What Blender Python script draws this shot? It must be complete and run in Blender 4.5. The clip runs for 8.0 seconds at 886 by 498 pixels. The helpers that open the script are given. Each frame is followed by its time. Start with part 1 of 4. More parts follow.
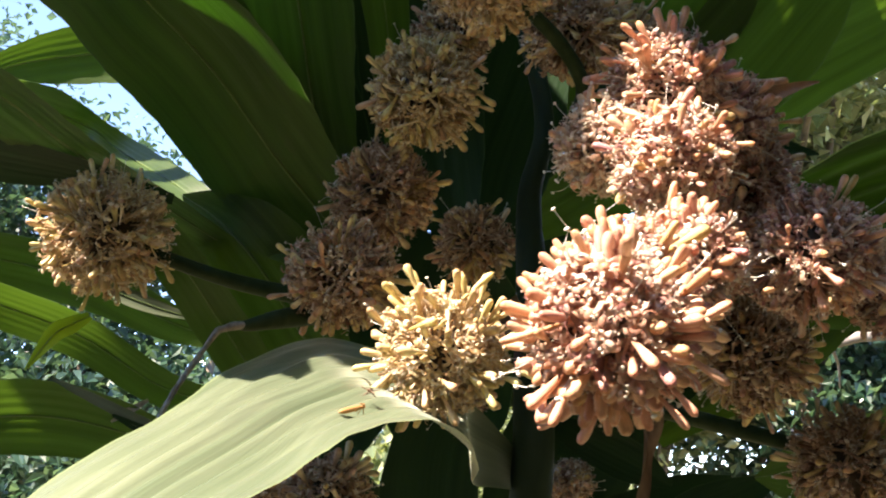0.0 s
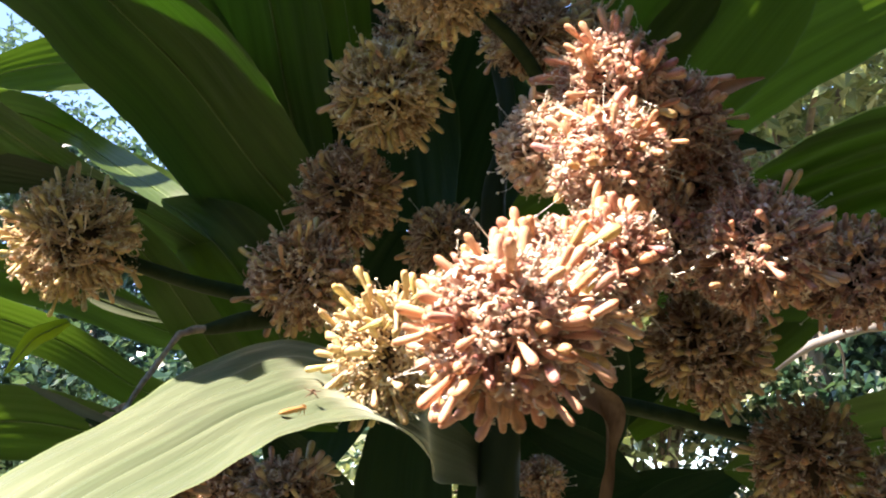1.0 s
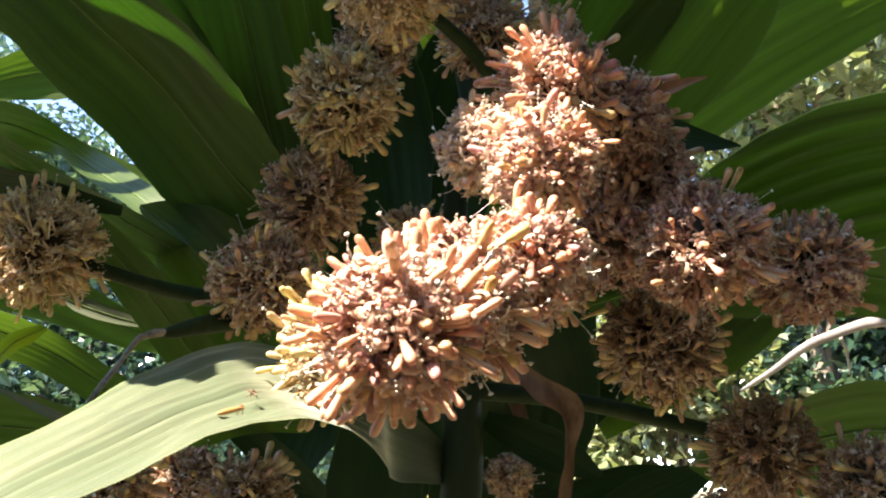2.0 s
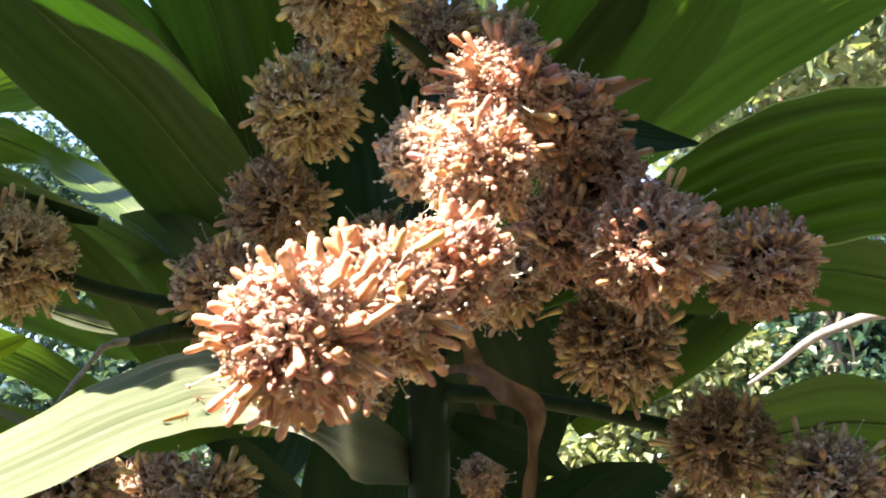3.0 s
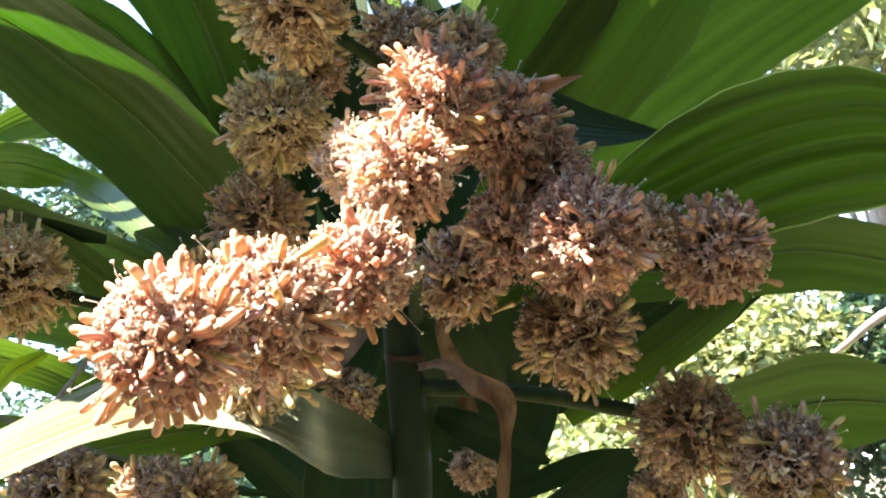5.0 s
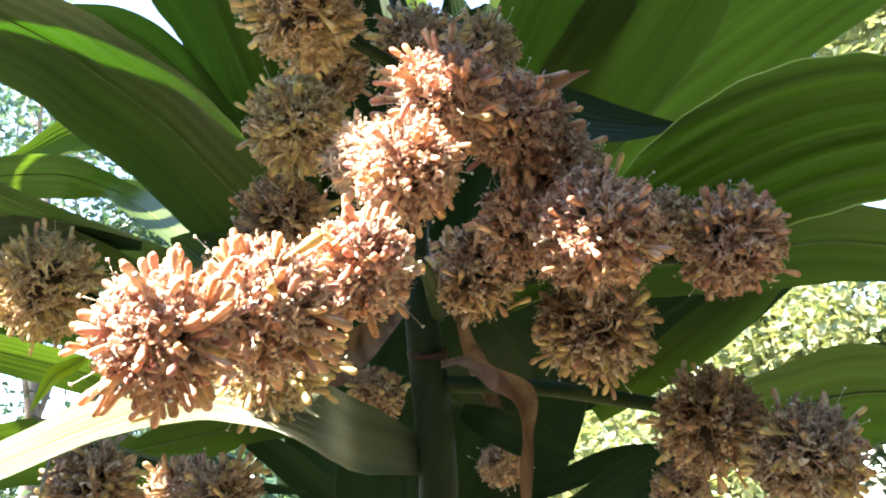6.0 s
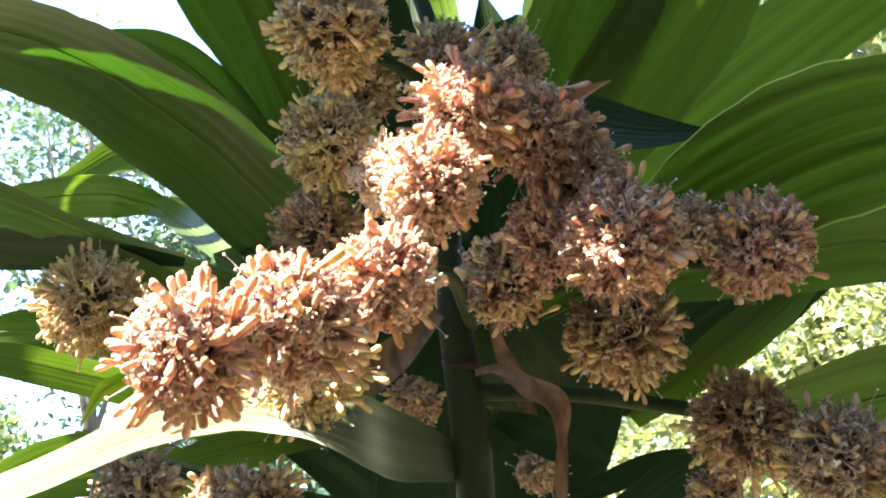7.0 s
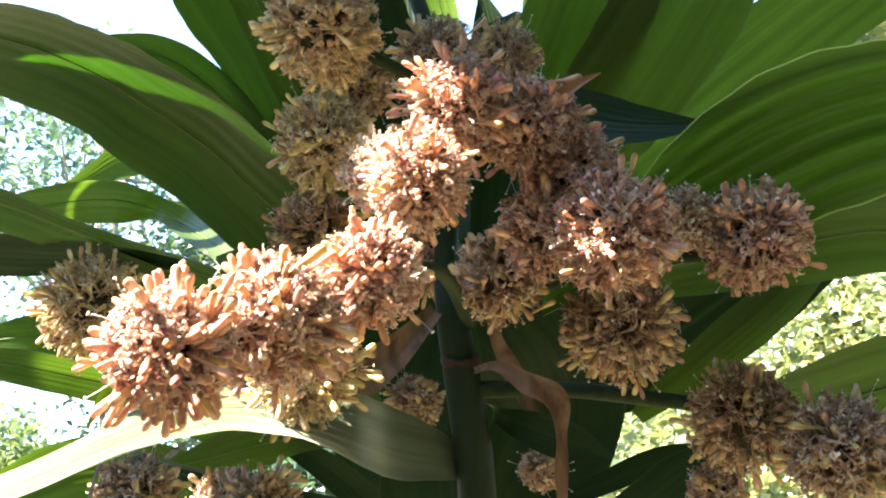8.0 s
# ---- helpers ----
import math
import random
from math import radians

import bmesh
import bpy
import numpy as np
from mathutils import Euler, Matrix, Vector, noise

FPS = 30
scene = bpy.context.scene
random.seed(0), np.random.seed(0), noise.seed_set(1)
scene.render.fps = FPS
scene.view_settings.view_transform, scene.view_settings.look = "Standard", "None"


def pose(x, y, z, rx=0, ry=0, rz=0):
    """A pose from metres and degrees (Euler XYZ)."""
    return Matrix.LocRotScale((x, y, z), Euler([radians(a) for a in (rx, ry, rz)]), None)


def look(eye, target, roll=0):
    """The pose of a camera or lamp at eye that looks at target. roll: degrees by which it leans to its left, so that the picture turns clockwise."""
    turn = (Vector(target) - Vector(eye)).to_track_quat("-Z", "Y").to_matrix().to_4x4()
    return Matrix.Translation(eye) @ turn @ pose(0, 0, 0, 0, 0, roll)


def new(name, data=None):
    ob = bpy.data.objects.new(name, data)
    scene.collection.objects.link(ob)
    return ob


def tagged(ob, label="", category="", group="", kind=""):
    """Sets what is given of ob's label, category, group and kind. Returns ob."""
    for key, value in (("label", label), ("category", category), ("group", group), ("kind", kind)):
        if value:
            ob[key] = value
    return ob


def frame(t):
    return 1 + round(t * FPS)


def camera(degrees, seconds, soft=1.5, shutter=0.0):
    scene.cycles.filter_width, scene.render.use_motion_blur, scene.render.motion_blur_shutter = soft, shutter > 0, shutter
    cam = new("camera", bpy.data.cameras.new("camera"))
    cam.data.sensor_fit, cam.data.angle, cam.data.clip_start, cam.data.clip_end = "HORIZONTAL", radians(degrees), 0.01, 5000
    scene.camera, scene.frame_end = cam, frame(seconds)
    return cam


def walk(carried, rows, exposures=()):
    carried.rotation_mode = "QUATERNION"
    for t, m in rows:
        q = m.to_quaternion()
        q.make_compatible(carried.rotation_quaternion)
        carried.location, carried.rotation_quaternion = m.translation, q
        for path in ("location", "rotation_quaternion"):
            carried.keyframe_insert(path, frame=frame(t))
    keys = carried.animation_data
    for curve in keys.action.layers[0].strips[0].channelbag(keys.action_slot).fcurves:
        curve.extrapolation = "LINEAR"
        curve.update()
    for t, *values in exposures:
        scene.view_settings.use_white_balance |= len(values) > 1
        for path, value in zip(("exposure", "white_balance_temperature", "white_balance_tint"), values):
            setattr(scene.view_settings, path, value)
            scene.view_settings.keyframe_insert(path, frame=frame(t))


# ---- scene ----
cam = camera(48.4, 8.0, soft=2.0, shutter=0.5)
METRES, EYE, TILT, LEAN, TURN = 0.2, 1.7, 14.0, 0.0, 0.0
ROWS = [
    (0.0, 0.0, 0.0, 0.0, 0.0, 0.0, 0.0),
    (0.5, 0.0647, -0.0134, 0.0087, 0.2, 0.01, 0.55),
    (1.0, 0.1319, -0.0276, 0.006, 0.52, -0.13, 1.05),
    (1.5, 0.2029, -0.0481, 0.004, 0.77, -0.07, 1.42),
    (3.0, 0.4135, -0.0961, 0.0051, 1.62, 0.02, 3.05),
    (3.5, 0.4824, -0.1283, 0.0154, 1.89, -0.08, 3.72),
    (4.0, 0.5527, -0.1474, -0.0041, 2.67, 0.02, 4.27),
    (4.5, 0.6381, -0.1695, -0.0005, 4.04, 0.05, 5.13),
    (6.0, 0.8117, -0.2009, -0.041, 8.64, 0.79, 7.25),
    (6.5, 0.8361, -0.2385, -0.0316, 9.98, 1.15, 7.62),
    (7.0, 0.8693, -0.2443, -0.0417, 11.45, 1.65, 8.51),
    (7.5, 0.8818, -0.2524, -0.0515, 12.05, 1.73, 8.71),
    (8.0, 0.9197, -0.2223, -0.0621, 12.34, 1.87, 9.52),
]
walk(cam, [(t, pose(0, 0, EYE, TILT, LEAN, TURN) @ pose(METRES * x, METRES * y, METRES * z, 90 + pitch, roll, yaw)) for t, x, y, z, yaw, pitch, roll in ROWS],
     [(0.0, 2.92, 6900, 17), (1.5, 3.04, 6900, 17), (3.5, 3.7, 6900, 16), (6.0, 4.06, 6900, 14), (8.0, 4.06, 6850, 14)])

# ---- world, sun, exposure ----
world = bpy.data.worlds.new("world")
scene.world = world
world.use_nodes = True
wn = world.node_tree.nodes
sky = wn.new("ShaderNodeTexSky")
sky.sky_type = 'NISHITA'
sky.sun_disc = False
SUN_TO = Vector((-0.48, -0.34, 0.81)).normalized()
sky.altitude = 700.0
sky.air_density = 0.6
sky.dust_density = 0.0
sky.ozone_density = 2.0
sky.sun_elevation = math.asin(SUN_TO.z)
sky.sun_rotation = math.atan2(SUN_TO.x, SUN_TO.y)
world.node_tree.links.new(sky.outputs[0], wn["Background"].inputs[0])
wn["Background"].inputs[1].default_value = 0.108
sun_data = bpy.data.lights.new("sun", 'SUN')
sun_data.energy = 3.3
sun_data.angle = radians(0.55)
sun_data.color = (1.0, 0.92, 0.80)
sun_lamp = new("sun", sun_data)
sun_lamp.matrix_world = look(SUN_TO * 20, (0, 0, 0))


# ---- materials ----
def base_mat(name, rough=0.5, spec=0.5):
    m = bpy.data.materials.new(name)
    m.use_nodes = True
    t = m.node_tree
    b = t.nodes["Principled BSDF"]
    b.inputs["Roughness"].default_value = rough
    b.inputs["Specular IOR Level"].default_value = spec
    return m, t, b


def ramp(t, fac, stops):
    r = t.nodes.new("ShaderNodeValToRGB")
    e = r.color_ramp.elements
    while len(e) < len(stops):
        e.new(0.5)
    for el, (p, c) in zip(e, stops):
        el.position, el.color = p, (*c, 1)
    t.links.new(fac, r.inputs[0])
    return r.outputs[0]


def noise_tex(t, scale, detail=4, vec=None, rough=0.55):
    n = t.nodes.new("ShaderNodeTexNoise")
    n.inputs["Scale"].default_value = scale
    n.inputs["Detail"].default_value = detail
    n.inputs["Roughness"].default_value = rough
    if vec is not None:
        t.links.new(vec, n.inputs["Vector"])
    return n.outputs["Fac"]


def coords(t, kind="Object"):
    return t.nodes.new("ShaderNodeTexCoord").outputs[kind]


def scaled(t, vec, sx, sy, sz):
    m = t.nodes.new("ShaderNodeMapping")
    m.inputs["Scale"].default_value = (sx, sy, sz)
    t.links.new(vec, m.inputs[0])
    return m.outputs[0]


def mixed(t, a, b, fac, mode='MIX'):
    m = t.nodes.new("ShaderNodeMix")
    m.data_type, m.blend_type = 'RGBA', mode
    for k, v in ((0, fac), (6, a), (7, b)):
        if isinstance(v, bpy.types.NodeSocket):
            t.links.new(v, m.inputs[k])
        elif k == 0:
            m.inputs[0].default_value = v
        else:
            m.inputs[k].default_value = (*v, 1)
    return m.outputs[2]


def bump(t, b, height, strength, dist):
    n = t.nodes.new("ShaderNodeBump")
    n.inputs["Strength"].default_value = strength
    n.inputs["Distance"].default_value = dist
    t.links.new(height, n.inputs["Height"])
    t.links.new(n.outputs[0], b.inputs["Normal"])
    return n.outputs[0]


def see_through(t, b, colour, share, normal=None):
    """Adds a share of light that passes through a thin leaf."""
    tr = t.nodes.new("ShaderNodeBsdfTranslucent")
    if isinstance(colour, bpy.types.NodeSocket):
        t.links.new(colour, tr.inputs[0])
    else:
        tr.inputs[0].default_value = (*colour, 1)
    mx = t.nodes.new("ShaderNodeMixShader")
    mx.inputs[0].default_value = share
    t.links.new(b.outputs[0], mx.inputs[1])
    t.links.new(tr.outputs[0], mx.inputs[2])
    t.links.new(mx.outputs[0], t.nodes["Material Output"].inputs[0])


def plant_leaf(name, dark, light, through_colour, share, rough=0.42, spec=0.2, sun_sheen=0.0, rim_colour=(0.16, 0.21, 0.06), pleat_depth=0.28):
    m, t, b = base_mat(name, rough, spec)
    # a sheen that whitens sunlit blades at grazing view, in place of glare
    b.inputs["Sheen Weight"].default_value = sun_sheen
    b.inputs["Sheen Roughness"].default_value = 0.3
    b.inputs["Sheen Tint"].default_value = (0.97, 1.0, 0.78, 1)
    uv = coords(t, "UV")
    # veins run along the blade: fine ones and broad pleats
    veins = noise_tex(t, 1.0, 3, scaled(t, uv, 6, 420, 1))
    broad = noise_tex(t, 1.0, 2, scaled(t, uv, 2.5, 95, 1))
    blot = noise_tex(t, 14, 5, coords(t))
    if sun_sheen:
        t.links.new(ramp(t, broad, [(0.35, (0.45 * sun_sheen,) * 3), (0.6, (min(1.0, 1.2 * sun_sheen),) * 3)]), b.inputs["Sheen Weight"])
    col = ramp(t, broad, [(0.3, dark), (0.7, light)])
    fine = ramp(t, veins, [(0.3, (0.90, 0.90, 0.89)), (0.7, (1.05, 1.05, 1.04))])
    col = mixed(t, col, fine, 0.8, 'MULTIPLY')
    dust = ramp(t, blot, [(0.35, (0.82, 0.86, 0.8)), (0.7, (1.1, 1.08, 1.0))])
    col = mixed(t, col, dust, 0.7, 'MULTIPLY')
    # pale, thin margin along both edges
    um = t.nodes.new("ShaderNodeUVMap")
    um.uv_map = "across"
    sx = t.nodes.new("ShaderNodeSeparateXYZ")
    t.links.new(um.outputs[0], sx.inputs[0])
    ab = t.nodes.new("ShaderNodeMath")
    ab.operation = 'ABSOLUTE'
    t.links.new(sx.outputs[1], ab.inputs[0])
    rim = ramp(t, ab.outputs[0], [(0.970, (0, 0, 0)), (0.99, (1, 1, 1))])
    col = mixed(t, col, rim_colour, rim)
    t.links.new(col, b.inputs["Base Color"])
    t.links.new(ramp(t, blot, [(0.3, (rough - 0.06,) * 3), (0.75, (rough + 0.12,) * 3)]), b.inputs["Roughness"])
    add = t.nodes.new("ShaderNodeMath")
    t.links.new(veins, add.inputs[0])
    t.links.new(broad, add.inputs[1])
    bump(t, b, add.outputs[0], 0.35, 0.0012)
    thr = mixed(t, through_colour, fine, 0.9, 'MULTIPLY')
    pleat = ramp(t, broad, [(0.3, (1 - pleat_depth,) * 3), (0.7, (1 + 0.55 * pleat_depth,) * 3)])
    see_through(t, b, mixed(t, mixed(t, thr, pleat, 0.9, 'MULTIPLY'), tuple(2.4 * c for c in rim_colour), rim), share)
    return m


def floret_mat(name, stops, single, share=0.2, rough=0.38):
    """Waxy flower parts: each piece takes its own tint; buds run from a greenish base to a paler, blushed end."""
    m, t, b = base_mat(name, rough, 0.4)
    if single:
        rnd = t.nodes.new("ShaderNodeObjectInfo").outputs["Random"]
    else:
        rnd = t.nodes.new("ShaderNodeNewGeometry").outputs["Random Per Island"]
    col = ramp(t, rnd, stops)
    co = coords(t)
    if single:
        sep = t.nodes.new("ShaderNodeSeparateXYZ")
        t.links.new(co, sep.inputs[0])
        mr = t.nodes.new("ShaderNodeMapRange")
        for k, v in ((1, -0.016), (2, -0.0005), (3, 0.0), (4, 1.0)):
            mr.inputs[k].default_value = v
        t.links.new(sep.outputs[2], mr.inputs[0])
        col = mixed(t, col, ramp(t, mr.outputs[0], [(0.0, (0.62, 0.52, 0.34)), (0.45, (0.92, 0.88, 0.82)), (0.82, (1.06, 1.06, 1.06)), (0.95, (1.02, 0.97, 0.93)), (1.0, (0.86, 0.70, 0.64))]), 0.9, 'MULTIPLY')
        streak = noise_tex(t, 1.0, 2, scaled(t, co, 1300, 1300, 45))
        col = mixed(t, col, ramp(t, streak, [(0.35, (0.80, 0.66, 0.64)), (0.55, (1.06, 1.06, 1.05))]), 0.8, 'MULTIPLY')
    grain = noise_tex(t, 320, 4, co)
    spots = noise_tex(t, 70, 3, co)
    col = mixed(t, col, ramp(t, grain, [(0.3, (0.78, 0.73, 0.68)), (0.62, (1.10, 1.10, 1.09))]), 0.8, 'MULTIPLY')
    col = mixed(t, col, ramp(t, spots, [(0.35, (0.88, 0.76, 0.72)), (0.6, (1.05, 1.05, 1.03))]), 0.7, 'MULTIPLY')
    t.links.new(col, b.inputs["Base Color"])
    bump(t, b, grain, 0.4, 0.0006)
    see_through(t, b, col, share)
    return m


def plain_mat(name, a, c, scale, rough, bump_size=0.0, spec=0.4, share=0.0, stretch=None):
    m, t, b = base_mat(name, rough, spec)
    co = coords(t)
    if stretch:
        co = scaled(t, co, *stretch)
    n = noise_tex(t, scale, 5, co)
    big = noise_tex(t, scale * 0.13, 3, co)
    col = ramp(t, n, [(0.3, a), (0.7, c)])
    col = mixed(t, col, ramp(t, big, [(0.3, (0.75, 0.75, 0.75)), (0.7, (1.12, 1.12, 1.1))]), 0.8, 'MULTIPLY')
    t.links.new(col, b.inputs["Base Color"])
    if bump_size:
        bump(t, b, n, 0.5, bump_size)
    if share:
        see_through(t, b, col, share)
    return m


def canopy_mat(name, stops, through_stops, share):
    m, t, b = base_mat(name, 0.3, 0.7)
    rnd = t.nodes.new("ShaderNodeNewGeometry").outputs["Random Per Island"]
    t.links.new(ramp(t, rnd, stops), b.inputs["Base Color"])
    see_through(t, b, ramp(t, rnd, through_stops), share)
    return m


MAT_LEAF = plant_leaf("leaf_green", (0.047, 0.083, 0.021), (0.072, 0.119, 0.032), (0.082, 0.168, 0.010), 0.42, 0.40, 0.3, rim_colour=(0.052, 0.088, 0.024))
MAT_LEAF_THICK = plant_leaf("leaf_thick_green", (0.056, 0.092, 0.025), (0.082, 0.130, 0.037), (0.036, 0.135, 0.004), 0.24, 0.40, 0.3, rim_colour=(0.052, 0.088, 0.024))
MAT_LEAF_RIMMED = plant_leaf("leaf_green_pale_margin", (0.020, 0.044, 0.008), (0.042, 0.080, 0.015), (0.095, 0.19, 0.008), 0.52, rim_colour=(0.20, 0.25, 0.07), pleat_depth=0.6)
# the leaf green darkened, so that deep shade is already in the colour
MAT_LEAF_SHADED = plant_leaf("leaf_shaded_green", (0.008, 0.026, 0.008), (0.016, 0.042, 0.013), (0.03, 0.07, 0.015), 0.08, 0.42, rim_colour=(0.03, 0.06, 0.02))
# leaf green lightened for blades in full sun: the sunlight is in its colour
MAT_LEAF_SUNLIT = plant_leaf("leaf_sunlit_pale", (0.078, 0.104, 0.058), (0.148, 0.174, 0.112), (0.05, 0.09, 0.025), 0.05, 0.45, 0.4, 1.0, rim_colour=(0.15, 0.19, 0.085))
MAT_LEAF_YOUNG = plant_leaf("leaf_young_green", (0.07, 0.14, 0.02), (0.12, 0.2, 0.035), (0.40, 0.62, 0.03), 0.5)
MAT_RIB = plain_mat("leaf_rib", (0.10, 0.16, 0.04), (0.15, 0.21, 0.07), 90, 0.4, share=0.2)
MAT_STEM = plain_mat("stem_green", (0.012, 0.022, 0.011), (0.026, 0.040, 0.021), 60, 0.55, 0.0008, spec=0.12, stretch=(1, 1, 0.15))
MAT_STALK = plain_mat("stalk_green", (0.018, 0.032, 0.012), (0.034, 0.052, 0.022), 120, 0.6, 0.0005, spec=0.12)
MAT_DRY = plain_mat("dry_bract", (0.11, 0.058, 0.032), (0.31, 0.195, 0.12), 130, 0.55, 0.0015, share=0.22, stretch=(1, 1, 0.12))
MAT_SCAR = plain_mat("leaf_scar", (0.030, 0.014, 0.011), (0.07, 0.028, 0.02), 150, 0.6, 0.0006)
MAT_DRY_ORANGE = plain_mat('dry_flower', (0.40, 0.19, 0.06), (0.62, 0.36, 0.14), 200, 0.6, 0.0005, share=0.2)
MAT_DRY_RED = plain_mat('dry_leaf_tip', (0.28, 0.12, 0.055), (0.46, 0.23, 0.12), 80, 0.55, 0.0008, share=0.2)
MAT_DRY_GREY = plain_mat("dry_twig", (0.17, 0.14, 0.115), (0.44, 0.39, 0.34), 260, 0.8, 0.0012, spec=0.2)
BUD_STOPS = [(0.0, (0.76, 0.44, 0.31)), (0.16, (0.80, 0.56, 0.35)), (0.32, (0.66, 0.35, 0.28)), (0.48, (0.82, 0.61, 0.42)), (0.62, (0.76, 0.48, 0.28)), (0.76, (0.56, 0.29, 0.31)), (0.88, (0.70, 0.54, 0.24)), (1.0, (0.80, 0.55, 0.46))]
BUD_YELLOW = [(0.0, (0.70, 0.57, 0.25)), (0.25, (0.78, 0.69, 0.37)), (0.5, (0.60, 0.38, 0.23)), (0.72, (0.76, 0.66, 0.40)), (0.88, (0.66, 0.42, 0.31)), (1.0, (0.72, 0.54, 0.38))]
OPEN_STOPS = [(0.0, (0.22, 0.09, 0.08)), (0.2, (0.50, 0.27, 0.19)), (0.4, (0.76, 0.55, 0.39)), (0.55, (0.40, 0.19, 0.18)), (0.72, (0.80, 0.62, 0.47)), (0.86, (0.62, 0.39, 0.34)), (1.0, (0.88, 0.75, 0.64))]
OPEN_BROWN = [(0.0, (0.17, 0.08, 0.05)), (0.28, (0.42, 0.26, 0.16)), (0.5, (0.60, 0.45, 0.31)), (0.7, (0.33, 0.18, 0.13)), (0.88, (0.72, 0.58, 0.43)), (1.0, (0.84, 0.77, 0.66))]
BUD_CREAM = [(0.0, (0.74, 0.56, 0.38)), (0.3, (0.76, 0.62, 0.46)), (0.5, (0.68, 0.42, 0.32)), (0.7, (0.72, 0.57, 0.31)), (1.0, (0.74, 0.52, 0.43))]
OPEN_CREAM = [(0.0, (0.26, 0.14, 0.10)), (0.2, (0.56, 0.38, 0.27)), (0.5, (0.70, 0.55, 0.42)), (0.65, (0.44, 0.26, 0.21)), (0.85, (0.77, 0.65, 0.52)), (1.0, (0.82, 0.74, 0.64))]
OPEN_GOLD = [(0.0, (0.28, 0.16, 0.07)), (0.2, (0.58, 0.42, 0.22)), (0.5, (0.72, 0.59, 0.36)), (0.65, (0.46, 0.29, 0.17)), (0.85, (0.80, 0.70, 0.48)), (1.0, (0.84, 0.77, 0.60))]
BUD_GOLD = [(0.0, (0.72, 0.65, 0.28)), (0.3, (0.78, 0.72, 0.40)), (0.55, (0.64, 0.50, 0.28)), (0.8, (0.75, 0.69, 0.35)), (1.0, (0.70, 0.50, 0.36))]
MAT_BUD = floret_mat("bud_pink", BUD_STOPS, True)
MAT_BUD_TAN = floret_mat("bud_tan", BUD_YELLOW, True)
MAT_OPEN = floret_mat("floret_pink", OPEN_STOPS, False)
MAT_OPEN_TAN = floret_mat("floret_tan", OPEN_BROWN, False)
MAT_BUD_CREAM = floret_mat("bud_cream", BUD_CREAM, True)
MAT_OPEN_CREAM = floret_mat("floret_cream", OPEN_CREAM, False)
PALETTES = {"pink": (MAT_BUD, MAT_OPEN), "tan": (MAT_BUD_TAN, MAT_OPEN_TAN), "cream": (MAT_BUD_CREAM, MAT_OPEN_CREAM),
            "gold": (floret_mat("bud_gold", BUD_GOLD, True), floret_mat("floret_gold", OPEN_GOLD, False))}
MAT_ANTHER = plain_mat("anther_cream", (0.66, 0.56, 0.42), (0.84, 0.78, 0.68), 300, 0.4)
MAT_CORE = plain_mat("head_core", (0.03, 0.02, 0.008), (0.07, 0.04, 0.02), 200, 0.7, 0.001)
MAT_STYLE = plain_mat("style_white", (0.72, 0.66, 0.58), (0.8, 0.78, 0.72), 300, 0.35)
MAT_BARK = plain_mat("bark", (0.10, 0.075, 0.055), (0.30, 0.25, 0.20), 9, 0.85, 0.02, stretch=(1, 1, 0.25))
MAT_BARK_PALE = plain_mat("bark_pale", (0.15, 0.13, 0.115), (0.29, 0.26, 0.235), 14, 0.8, 0.006)
MAT_GROUND = plain_mat("ground_grass_litter", (0.078, 0.080, 0.037), (0.215, 0.185, 0.11), 3.0, 0.9, 0.02)
MAT_CROWN = canopy_mat("crown_green", [(0.0, (0.04, 0.075, 0.03)), (0.6, (0.08, 0.125, 0.05)), (1.0, (0.15, 0.18, 0.09))],
                       [(0.0, (0.10, 0.19, 0.04)), (1.0, (0.30, 0.38, 0.10))], 0.35)
# lighter copy of the crown green: full sun is put into its colour
MAT_CROWN_SUNLIT = canopy_mat("crown_sunlit", [(0.0, (0.10, 0.14, 0.07)), (0.6, (0.21, 0.25, 0.13)), (1.0, (0.36, 0.37, 0.22))],
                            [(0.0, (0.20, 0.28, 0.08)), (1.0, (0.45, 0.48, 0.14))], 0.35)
# darker copy of the crown green: shade is put into its colour
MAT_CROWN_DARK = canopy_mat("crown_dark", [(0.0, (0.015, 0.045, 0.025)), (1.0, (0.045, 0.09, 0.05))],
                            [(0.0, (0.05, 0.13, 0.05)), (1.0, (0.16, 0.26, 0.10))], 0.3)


# ---- builders ----
def link_mesh(name, verts, faces, materials, parent=None, uvs=None, slots=None, smooth=True, across=None):
    me = bpy.data.meshes.new(name)
    me.from_pydata(verts, [], faces)
    for m in materials:
        me.materials.append(m)
    if uvs is not None:
        layer = me.uv_layers.new(name="UVMap")
        layer.data.foreach_set("uv", np.asarray(uvs, dtype=float)[[v for f in faces for v in f]].ravel())
    if across is not None:
        layer = me.uv_layers.new(name="across")
        layer.data.foreach_set("uv", np.asarray(across, dtype=float)[[v for f in faces for v in f]].ravel())
    if slots is not None:
        me.polygons.foreach_set("material_index", slots)
    if smooth:
        me.polygons.foreach_set("use_smooth", [True] * len(me.polygons))
    me.update()
    ob = new(name, me)
    ob.parent = parent
    return ob


def spline(points, n):
    """Catmull-Rom through rows of numbers, n steps in all."""
    p = np.asarray(points, float)
    p = np.vstack([2 * p[0] - p[1], p, 2 * p[-1] - p[-2]])
    k = len(p) - 3
    rows = []
    for s in np.linspace(0, k, n):
        i = min(int(s), k - 1)
        f = s - i
        a, b, c, d = p[i:i + 4]
        rows.append(0.5 * (2 * b + (c - a) * f + (2 * a - 5 * b + 4 * c - d) * f * f + (3 * b - a - 3 * c + d) * f ** 3))
    return np.array(rows)


